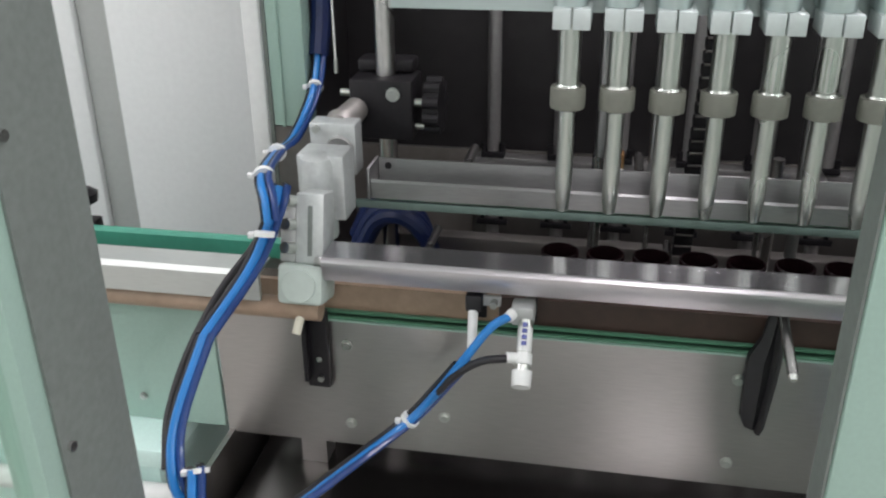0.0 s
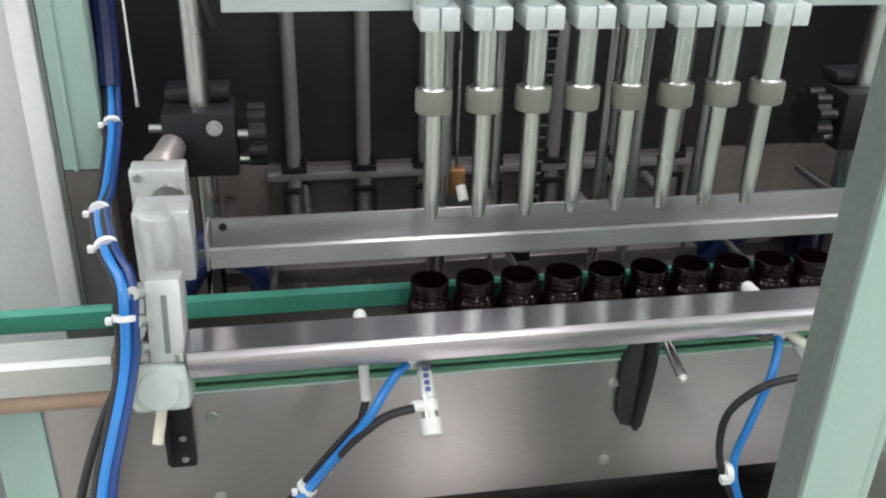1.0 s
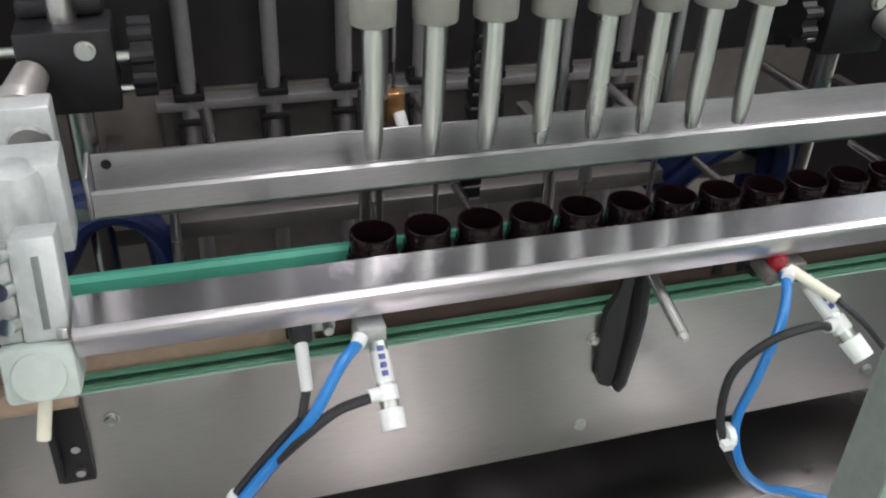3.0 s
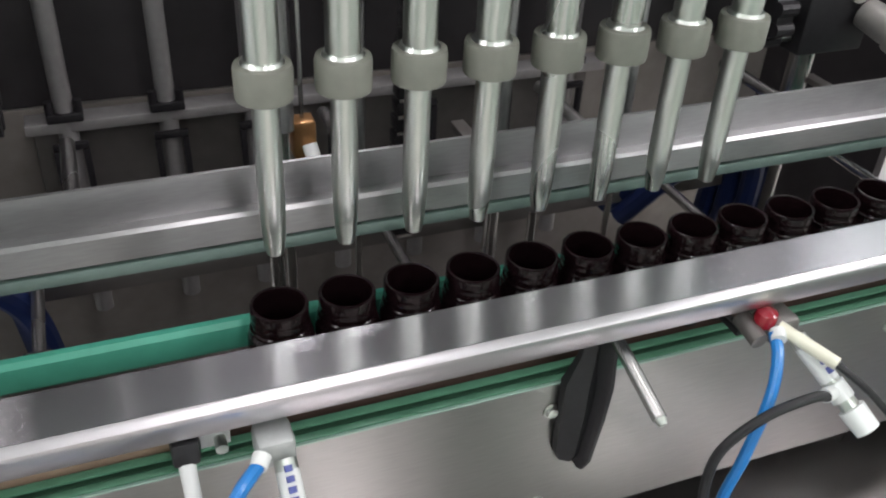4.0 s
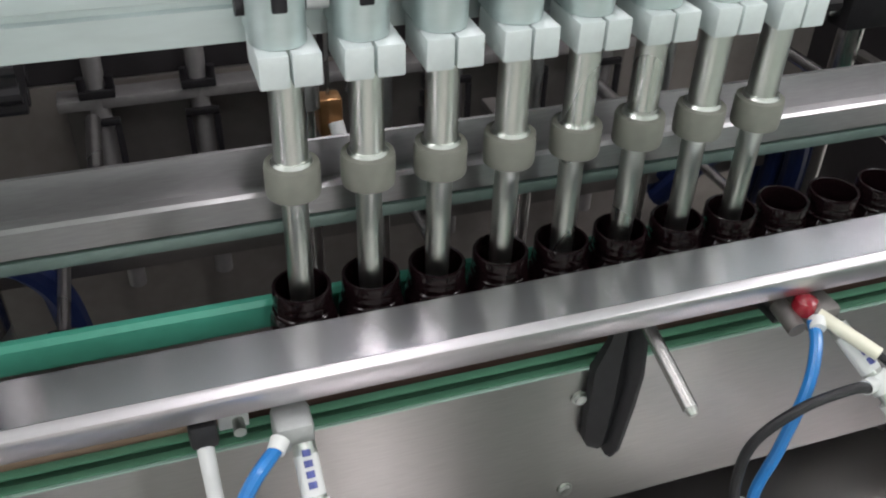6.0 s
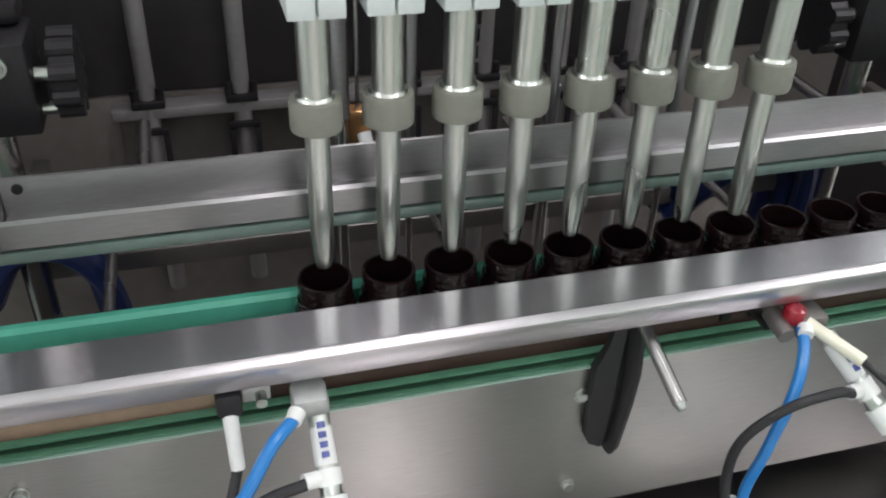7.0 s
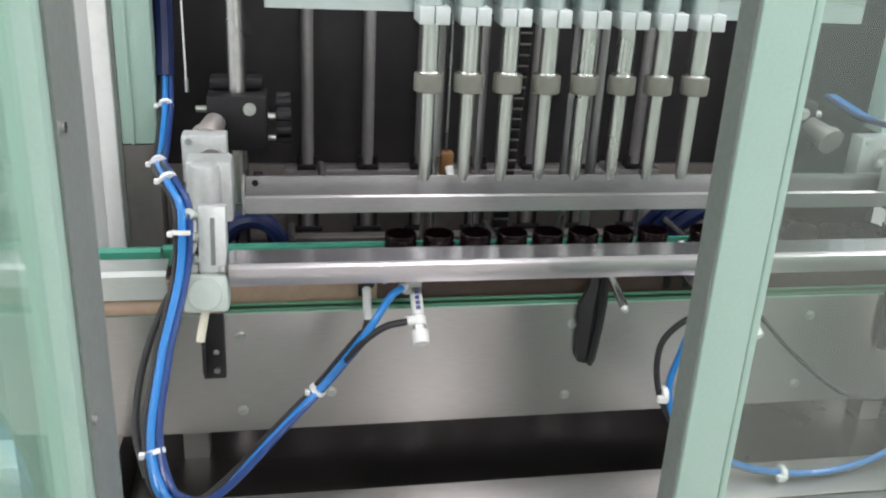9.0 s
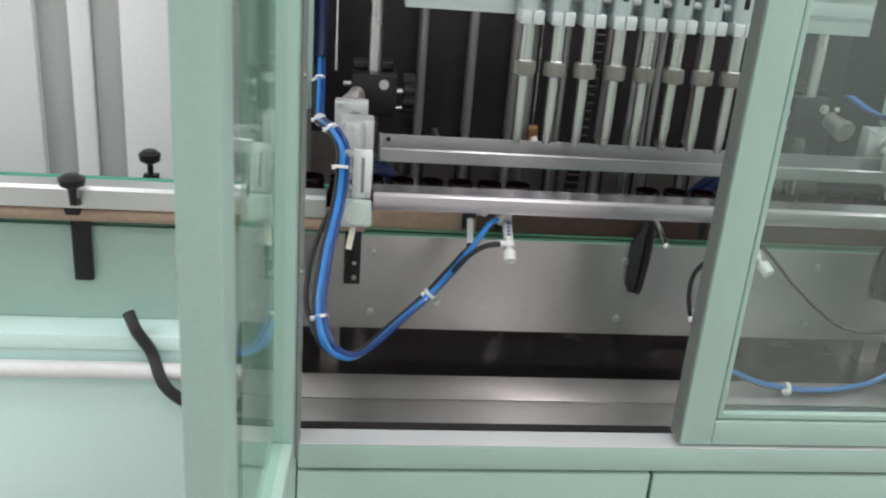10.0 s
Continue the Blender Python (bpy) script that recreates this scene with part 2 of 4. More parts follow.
def extrude_x(bm, section, x0, x1):
    """A bar along x with the given (y, z) outline."""
    a = [bm.verts.new((x0, y, z)) for y, z in section]
    b = [bm.verts.new((x1, y, z)) for y, z in section]
    n = len(section)
    for i in range(n):
        bm.faces.new((a[i], a[(i + 1) % n], b[(i + 1) % n], b[i]))
    bm.faces.new(list(reversed(a)))
    bm.faces.new(b)
    bmesh.ops.recalc_face_normals(bm, faces=bm.faces)
    return bm


def mesh_of(name, bm, mat):
    bmesh.ops.recalc_face_normals(bm, faces=bm.faces)
    me = bpy.data.meshes.new(name)
    bm.to_mesh(me)
    bm.free()
    me.materials.append(mat)
    for p in me.polygons:
        p.use_smooth = True
    me.set_sharp_from_angle(angle=radians(35))
    return me


def part(name, bm, mat, parent=None, label=""):
    ob = new(name, mesh_of(name, bm, mat))
    if parent:
        ob.parent = parent
    return tagged(ob, label)


def thing(name, label, category, group="", at=(0, 0, 0), kind=""):
    ob = new(name)
    ob.location = at
    ob.empty_display_size = 0.05
    return tagged(ob, label, category, group, kind)


def B(*a, **k):
    return box(bmesh.new(), *a, **k)


def C(*a, **k):
    return cyl(bmesh.new(), *a, **k)


def bolt_head(bm, x, y, z, r=0.0065, d=0.006):
    """A cap screw that points towards -y."""
    cyl(bm, (x, y, z), (x, y - d * 0.4, z), r * 1.25, seg=16)
    cyl(bm, (x, y - d * 0.35, z), (x, y - d, z), r, r * 0.85, seg=12)


# ---- the hall ----
def hall():
    tagged(part("floor", B(-4.2, 4.2, -4.2, 2.8, -0.1, 0.0), FLOOR), "pale beige painted workshop floor", "floor", kind="structure")
    tagged(part("ceiling", B(-4.2, 4.2, -4.2, 2.8, 3.0, 3.1), CEIL), "plain white workshop ceiling", "ceiling", kind="structure")
    tagged(part("wall_west", B(-4.2, -4.1, -4.2, 2.8, 0, 3.0), WALL), "bright white painted wall", "wall", kind="structure")
    tagged(part("wall_east", B(4.1, 4.2, -4.2, 2.8, 0, 3.0), WALL), "bright white painted wall", "wall", kind="structure")
    tagged(part("wall_north", B(-4.1, 4.1, 2.7, 2.8, 0, 3.0), WALL), "bright white painted wall", "wall", kind="structure")
    tagged(part("wall_south", B(-4.1, 4.1, -4.2, -4.1, 0, 3.0), WALL), "bright white painted wall", "wall", kind="structure")
    made = None
    for lx, ly, watts in LAMPS:
        if made is None:
            made = thing("ceiling_light", "flat white fluorescent ceiling light fixture, assumed out of view", "ceiling light", "ceiling lights", (lx, ly, 2.95))
            part("housing", B(-0.17, 0.17, -0.66, 0.66, 0.0, 0.05, bevel=0.006), WHITE, made)
            part("diffuser", B(-0.14, 0.14, -0.63, 0.63, -0.008, 0.0), DIFFUSER, made, "glowing white diffuser")
        else:
            copy_thing(made, pose(lx, ly, 2.95))


hall()


# ---- the machine's enclosure ----
YF, YB = -0.40, 0.66          # front of the doors, back panel


def enclosure():
    e = thing("machine_enclosure", "mint green enamelled steel machine cabin with steel inner table", "machine cabin")
    # corner posts
    part("front_post", B(-0.492, -0.404, -0.398, -0.345, 0.0, 2.1, bevel=0.004), MINT, e)
    # grey strip paints the shade on the post's inner side
    part("post_edge_shade", B(-0.4035, -0.4005, -0.389, -0.347, 0.675, 2.03), SEAL_SHADE, e, "grey strip for the shaded edge of the mint frame")
    part("front_post", B(0.96, 1.02, -0.398, -0.345, 0.0, 2.1, bevel=0.004), MINT, e)
    part("side_post", B(-0.477, -0.418, 0.300, 0.34, 1.06, 2.1, bevel=0.003), MINT, e)
    part("post_rib", B(-0.462, -0.456, 0.296, 0.2995, 1.06, 2.1, bevel=0.001), MINT, e)
    part("side_post_low", B(-0.477, -0.420, 0.303, 0.34, 0.60, 1.0585), GREY_STEEL, e, "dark steel foot of the side post")
    part("side_strip", B(-0.512, -0.484, 0.292, 0.335, 0.60, 2.1, bevel=0.003), WHITE, e, "pale window strip of the cabin side")
    part("side_seal", B(-0.4835, -0.4775, 0.300, 0.33, 0.60, 2.1), SEAL_SHADE, e, "grey window seal")
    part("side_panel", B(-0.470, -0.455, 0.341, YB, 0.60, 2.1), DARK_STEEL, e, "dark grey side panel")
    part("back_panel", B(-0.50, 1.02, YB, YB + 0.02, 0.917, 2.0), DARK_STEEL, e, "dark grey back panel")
    part("back_panel_low", B(-0.50, 1.02, YB - 0.002, YB + 0.02, 0.40, 0.914), PLATE_TAN, e, "dull steel lower back panel")
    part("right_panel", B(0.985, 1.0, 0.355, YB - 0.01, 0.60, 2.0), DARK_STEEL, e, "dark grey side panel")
    part("right_post", B(0.925, 1.0, 0.290, 0.345, 1.085, 2.1, bevel=0.003), MINT_PALE, e, "pale mint post beside the infeed opening")
    # top frame
    part("top_beam", B(-0.402, 0.958, -0.398, -0.345, 2.04, 2.1, bevel=0.004), MINT, e)
    part("top_beam", B(-0.492, -0.44, -0.343, 0.28, 2.04, 2.1, bevel=0.004), MINT, e)
    part("top_beam", B(0.965, 1.015, -0.343, 0.24, 2.04, 2.1, bevel=0.004), MINT, e)
    # sill and lower doors
    part("sill", B(-0.402, 0.958, -0.405, -0.335, 0.622, 0.668, bevel=0.004), MINT, e, "pale mint front sill")
    part("sill_plate", B(-0.401, 0.956, -0.403, -0.360, 0.6685, 0.6705), SILL_STEEL, e, "bright steel sill plate")
    # black strip stands for the shaded gap behind the sill plate
    part("sill_gap_strip", B(-0.401, 0.956, -0.3565, -0.338, 0.6685, 0.6715), BLACK, e, "black strip for the shaded gap along the sill")
    part("lower_panel", B(-0.402, 0.205, -0.403, -0.385, 0.12, 0.615, bevel=0.003), MINT, e)
    part("lower_panel", B(0.211, 0.958, -0.403, -0.385, 0.12, 0.615, bevel=0.003), MINT, e)
    part("inner_table", B(-0.452, 0.96, -0.332, -0.182, 0.612, 0.622, bevel=0.001), TABLE_STEEL, e, "scratched steel table strip")
    part("inner_table", B(-0.452, 0.96, -0.178, -0.087, 0.612, 0.622, bevel=0.001), TABLE_STEEL, e, "scratched steel table strip")
    # coloured black to hold the shade of the cavity under the conveyor
    part("inner_bottom", B(-0.452, 0.96, -0.30, YB - 0.02, 0.38, 0.39), BLACK, e, "cabin bottom, black for the cavity's shade")
    part("under_plate", B(-0.458, 0.962, 0.28, 0.29, 0.392, 0.70), GREY_STEEL, e, "dull steel plate behind the conveyor")
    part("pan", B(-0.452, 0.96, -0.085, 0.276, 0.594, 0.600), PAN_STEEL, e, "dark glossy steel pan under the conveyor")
    part("side_plate", B(-0.470, -0.462, -0.34, 0.28, 0.40, 0.685), PANEL_STEEL, e, "plain steel side plate")
    part("side_plate", B(0.963, 0.972, -0.34, 0.278, 0.40, 0.70), PANEL_STEEL, e, "plain steel side plate")
    for x in (-0.44, 0.93):
        for y in (-0.36, 0.60):
            bm = C((x, y, 0), (x, y, 0.03), 0.035, 0.03)
            cyl(bm, (x, y, 0.03), (x, y, 0.12), 0.012)
            part("foot", bm, ROD_STEEL, e)
    # rods on the back panel, with their foot bar and black bars for their shaded sides
    for x in (-0.160, -0.035, 0.077, 0.20, 0.32, 0.44, 0.56):
        part("guide_rod", C((x, 0.60, 0.62), (x, 0.60, 1.9), 0.0125), ROD_GREY, e)
        bm = B(x - 0.022, x + 0.022, 0.583, 0.615, 0.9245, 0.936, bevel=0.002)
        for k in (-1, 1):
            cyl(bm, (x + k * 0.017, 0.592, 0.934), (x + k * 0.017, 0.592, 0.952), 0.0055, seg=12)
        part("rod_foot", bm, BLACK, e)
        # black U of bars stands for the dark shading along the rod
        bm = B(x - 0.022, x + 0.022, 0.582, 0.590, 0.886, 0.896, bevel=0.002)
        for k in (-1, 1):
            box(bm, x + k * 0.018 - 0.004, x + k * 0.018 + 0.004, 0.582, 0.590, 0.80, 0.885, bevel=0.001)
        box(bm, x - 0.030, x + 0.030, 0.580, 0.592, 0.788, 0.799, bevel=0.002)
        part("rod_side_shade", bm, BLACK, e, "black bars for the shaded sides of the rod")
    part("duct_plate", B(-0.205, 0.615, 0.630, 0.652, 0.74, 0.905, bevel=0.003), GREY_STEEL, e, "brownish steel duct plate behind the rods")
    part("foot_bar", B(-0.21, 0.62, 0.588, 0.624, 0.908, 0.924, bevel=0.003), ROD_GREY, e, "dull steel bar across the rods")
    return e


enclosure()


def closed_door():
    d = thing("glazed_door", "closed mint enamelled door with clear glass pane", "door", "cabin doors", (0.247, YF, 0.674))
    w, h, th, s = 0.705, 1.40, 0.042, 0.056
    part("stile", B(0, s, 0, th, 0, h, bevel=0.003), MINT, d)
    part("stile", B(w - s, w, 0, th, 0, h, bevel=0.003), MINT, d)
    part("bottom_rail", B(s, w - s, 0, th, 0, 0.047, bevel=0.003), MINT, d)
    part("top_rail", B(s, w - s, 0, th, h - 0.05, h, bevel=0.003), MINT, d)
    b = 0.013
    part("bead", B(s + 0.003, s + b, 0.005, 0.018, 0.05, h - 0.053, bevel=0.002), MINT, d)
    part("bead", B(w - s - b, w - s - 0.003, 0.005, 0.018, 0.05, h - 0.053, bevel=0.002), MINT, d)
    part("bead", B(s + b, w - s - b, 0.005, 0.018, 0.05, 0.061, bevel=0.002), MINT, d)
    p = part("pane", B(s + 0.004, w - s - 0.004, 0.020, 0.025, 0.051, h - 0.054), GLASS, d, "clear glass pane")
    p.visible_shadow = False
    # grey strip paints the shade on the stile's side face
    part("edging", B(-0.003, -0.0005, 0.003, th - 0.001, 0.004, h - 0.004), SEAL_SHADE, d, "grey strip for the shaded edge of the mint frame")


def open_door():
    d = thing("glazed_door", "mint enamelled glass door swung open towards the aisle", "door", "cabin doors", (-0.402, -0.392, 0.674))
    d.rotation_euler = (0, 0, radians(-92.8))
    w, h, th, s = 0.625, 1.40, 0.036, 0.056
    # local x runs from the hinge to the free edge
    part("stile", B(0.03, 0.03 + s, -th, 0, 0, h, bevel=0.003), MINT, d)
    part("stile", B(w - s, w, -th, 0, 0, h, bevel=0.003), MINT, d)
    part("bottom_rail", B(0.03 + s, w - s, -th, 0, 0, 0.047, bevel=0.003), MINT, d)
    part("top_rail", B(0.03 + s, w - s, -th, 0, h - 0.05, h, bevel=0.003), MINT, d)
    p = part("pane", B(0.03 + s, w - s, -0.020, -0.015, 0.05, h - 0.052), GLASS, d, "clear glass pane")
    p.visible_shadow = False
    for z in (0.32, 0.61):
        bm = C((0.050, 0.003, z), (0.050, 0.007, z), 0.005, seg=14)
        part("screw", bm, ROD_STEEL, d)
    for z in (0.12, 1.25):
        bm = C((0.01, -0.012, z), (0.01, -0.012, z + 0.07), 0.009, seg=14)
        box(bm, 0.012, 0.06, -0.004, 0.002, z + 0.005, z + 0.065, bevel=0.001)
        part("hinge", bm, ROD_STEEL, d)
    # shade of the hinge side, put on as a grey strip
    part("edging", B(-0.004, 0.062, 0.0005, 0.0035, 0.002, h - 0.002), SEAL_SHADE, d, "grey strip for the shaded edge of the mint frame")


closed_door()
open_door()


# ---- conveyor ----
GUIDE_SECTION = [(0.122, 0.911), (0.131, 0.911), (0.1345, 0.915), (0.1345, 0.938), (0.131, 0.9415), (0.1245, 0.9415), (0.1205, 0.937), (0.1205, 0.915)]


def conveyor():
    c = thing("conveyor", "brushed steel slat conveyor with green guide strips", "conveyor")
    part("side_panel", B(-0.472, 2.3, 0.0, 0.006, 0.681, 0.884), PANEL_STEEL, c, "satin brushed steel side panel")
    part("rear_panel", B(-0.472, 2.3, 0.150, 0.156, 0.681, 0.90), PANEL_STEEL, c)
    part("top_lip", B(-0.472, 2.3, -0.0025, 0.007, 0.8845, 0.8868, bevel=0.0008), MINT, c, "pale panel lip")
    part("wear_strip", B(-3.1, 2.3, -0.001, 0.0065, 0.8875, 0.8900, bevel=0.0008), STRIP, c, "green plastic wear strip")
    part("wear_strip", B(-3.1, 2.3, 0.0100, 0.0185, 0.8915, 0.8942, bevel=0.0008), STRIP, c, "green plastic wear strip")
    part("gap_filler", B(-3.1, 2.3, 0.008, 0.022, 0.8800, 0.8890), DARK_GREEN, c, "dark green filler strip")
    part("chain_side", B(-3.1, -0.075, 0.022, 0.030, 0.885, 0.930), BROWN, c, "tan plastic chain guide")
    # same guide, coloured dark for the shaded gap under the front rail
    part("chain_side", B(-0.073, 2.3, 0.022, 0.030, 0.885, 0.930), SHADED_BROWN, c, "chain guide darkened for the shaded gap below the rail")
    # slats of the chain
    me = mesh_of("slat", B(-0.0182, 0.0182, 0.032, 0.125, 0.887, 0.893, bevel=0.0015), BELT)
    for i in range(140):
        ob = new("slat", me)
        ob.location = (-3.08 + 0.0384 * i, 0, 0)
        ob.parent = c
    # fixed green rear guide on posts, outside the cabin
    for x0, x1 in ((-3.1, -0.404), (0.812, 2.3)):
        part("rear_guide", extrude_x(bmesh.new(), GUIDE_SECTION, x0, x1), GREEN, c, "green plastic rear guide rail")
    for x in (-2.6, -2.0, -1.3, -0.78, 0.9, 1.5, 2.1):
        bm = C((x, 0.142, 0.70), (x, 0.142, 0.930), 0.006, seg=12)
        box(bm, x - 0.012, x + 0.012, 0.1352, 0.152, 0.912, 0.932, bevel=0.002)
        part("guide_post", bm, ROD_STEEL, c)
    # cap screws on the panel
    for x, z in ((-0.281, 0.849), (-0.281, 0.719), (0.238, 0.850), (0.238, 0.719), (0.655, 0.850), (0.655, 0.719), (-0.145, 0.745)):
        bm = bmesh.new()
        bolt_head(bm, x, -0.0005, z)
        part("screw", bm, CHROME, c)
    for x in (-0.36, 0.86, 1.9, -1.5, -2.7):
        part("leg", B(x - 0.02, x + 0.02, 0.05, 0.09, 0.0 if abs(x) > 1 else 0.392, 0.88), PANEL_STEEL, c)


conveyor()


def clamp_guide():
    """The stretch of the rear guide that closes on the bottles while they are filled."""
    g = thing("rear_guide_rail", "green plastic guide rail that closes behind the bottles", "guide rail")
    part("guide", extrude_x(bmesh.new(), GUIDE_SECTION, -0.4025, 0.81), GREEN, g)
    for x in (-0.2, 0.15, 0.50, 0.76):
        bm = C((x, 0.1347, 0.922), (x, 0.262, 0.922), 0.006, seg=12)
        box(bm, x - 0.012, x + 0.012, 0.1347, 0.147, 0.912, 0.932, bevel=0.002)
        part("push_stem", bm, ROD_STEEL, g, "ground steel push stem")
    return g


GUIDE = clamp_guide()


def outfeed_guard():
    g = thing("outfeed_guard", "pale steel guide rail along the outfeed conveyor", "guard rail")
    sec = [(-0.058, 0.939), (-0.058, 0.974), (-0.052, 0.980), (-0.012, 0.981), (-0.012, 0.977), (-0.050, 0.975), (-0.054, 0.939)]
    part("guard_rail", extrude_x(bmesh.new(), sec, -3.1, -0.375), GUARD_STEEL, g)
    part("guard_tube", C((-3.1, -0.040, 0.923), (-0.30, -0.040, 0.923), 0.0150), BROWN, g, "tan round guide tube")
    # mint puts the brighter light outside the cabin into the steel's colour
    part("outfeed_panel", B(-3.1, -0.476, -0.002, 0.004, 0.690, 0.884), MINT, g, "steel outfeed side panel, mint for the light outside")
    for x, z in ((-0.66, 0.835), (-0.66, 0.79), (-0.64, 0.745), (-0.60, 0.73)):
        bm = bmesh.new()
        bolt_head(bm, x, -0.0025, z, r=0.005)
        part("screw", bm, ROD_STEEL, g)
    for x in (-0.835, -1.7, -2.6):
        bm = B(x - 0.018, x + 0.018, -0.018, -0.003, 0.775, 0.925, bevel=0.004)
        cyl(bm, (x, -0.02, 0.90), (x, -0.05, 0.955), 0.008, seg=12)
        box(bm, x - 0.016, x + 0.016, -0.055, -0.028, 0.92, 0.955, bevel=0.004)
        part("bracket", bm, BLACK, g, "black plastic bracket")
        k = lathe(bmesh.new(), (x + 0.012, -0.085, 0.985), [(0.006, -0.03), (0.008, 0.0), (0.022, 0.008), (0.024, 0.02), (0.014, 0.026)], 20)
        cyl(k, (x + 0.012, -0.085, 0.960), (x + 0.012, -0.04, 0.945), 0.007, seg=12)
        part("knob", k, BLACK, g, "black clamping knob")
        k = lathe(bmesh.new(), (x + 0.10, 0.142, 0.945), [(0.006, 0.0), (0.006, 0.022), (0.020, 0.030), (0.022, 0.044), (0.012, 0.052)], 20)
        box(k, x + 0.085, x + 0.115, 0.136, 0.160, 0.915, 0.945, bevel=0.003)
        part("rear_knob", k, BLACK, g, "black clamping knob")


outfeed_guard()


def outfeed_cabinet():
    c = thing("outfeed_cabinet", "pale mint sheet metal cabinet below the outfeed conveyor", "cabinet")
    part("body", B(-2.6, -0.56, -0.06, 0.20, 0.05, 0.655, bevel=0.004), MINT_PALE, c)
    part("top_lip", B(-2.62, -0.54, -0.075, 0.21, 0.656, 0.688, bevel=0.004), MINT_PALE, c)
    part("tube", C((-2.6, -0.085, 0.618), (-0.50, -0.085, 0.618), 0.017), WHITE, c, "white round tube along the front")
    part("plinth", B(-2.58, -0.58, -0.04, 0.18, 0.0, 0.049), BLACK, c)
    k = thing("cable", "black rubber cable sagging in front of the cabinet", "cable")
    part("jacket", hose(bmesh.new(), [(-0.745, -0.06, 0.73), (-0.725, -0.082, 0.70), (-0.70, -0.080, 0.655), (-0.675, -0.11, 0.605), (-0.635, -0.11, 0.565), (-0.585, -0.11, 0.545), (-0.53, -0.11, 0.56), (-0.50, -0.09, 0.60)], 0.012), RUBBER, k)


outfeed_cabinet()


def white_panels():
    """Pale upright guard panels beyond the outfeed, each set a little differently."""
    x = -3.0
    for i, (w, dy, m) in enumerate(((0.42, 0.0, PANEL_WHITE), (0.38, 0.03, WALL_SHADE), (0.46, 0.0, PANEL_WHITE), (0.30, 0.04, PANEL_WHITE), (0.38, 0.0, PANEL_WHITE), (0.075, 0.02, POST_GREY), (0.05, 0.0, PANEL_WHITE), (0.065, 0.012, POST_GREY), (0.368, 0.0, PANEL_WHITE), (0.0, 0.0, None), (0.42, 0.0, PANEL_WHITE), (0.07, 0.015, POST_GREY), (0.50, 0.0, PANEL_WHITE), (0.46, 0.03, PANEL_WHITE))):
        if m is None:
            x = 1.045
            continue
        t = thing("guard_panel", "pale white sheet metal guard panel standing upright", "panel", "pale guard panels", (x + w / 2, 0.52 + dy, 0))
        part("sheet", B(-w / 2, w / 2, -0.012, 0.012, 0.0, 2.3, bevel=0.006), m, t)
        part("foot", B(-w / 2 + 0.005, w / 2 - 0.005, -0.03, 0.03, 0.0, 0.04, bevel=0.004), WALL_SHADE, t)
        x += w


white_panels()


# ---- bottles ----
def bottle():
    t = thing("bottle", "dark amber wide-neck bottle standing upright on the conveyor", "bottle", "bottles in line", (0, 0.075, 0.8935))
    prof = [(0.025, 0.0), (0.0282, 0.002), (0.0294, 0.006), (0.0294, 0.046), (0.0291, 0.055), (0.0278, 0.0595), (0.0258, 0.0620),
            (0.0252, 0.0635), (0.0264, 0.0645), (0.0264, 0.0668), (0.0251, 0.0680), (0.0251, 0.0720), (0.0254, 0.0730), (0.0254, 0.0742),
            (0.0251, 0.0752), (0.0251, 0.0790), (0.0254, 0.0800), (0.0254, 0.0812), (0.0251, 0.0822), (0.0253, 0.0885), (0.0244, 0.0900),
            (0.0222, 0.0895), (0.0218, 0.0860), (0.0218, 0.062), (0.0250, 0.050), (0.0265, 0.044), (0.0265, 0.006), (0.0220, 0.004)]
    prof = [(pr, pz * 0.96) for pr, pz in prof]
    part("glass_body", lathe(bmesh.new(), (0, 0, 0), prof, 26), AMBER, t)
    return t


FIRST = bottle()
ROW_A = [FIRST] + [copy_thing(FIRST, pose(0.06 * i, 0.075, 0.8935, rz=37 * i)) for i in range(1, 8)]
ROW_B = [copy_thing(FIRST, pose(0.48 + 0.06 * i, 0.075, 0.8935, rz=53 * i)) for i in range(8)]
ROW_C = [copy_thing(FIRST, pose(0.96 + 0.06 * i, 0.075, 0.8935, rz=71 * i)) for i in range(18)]


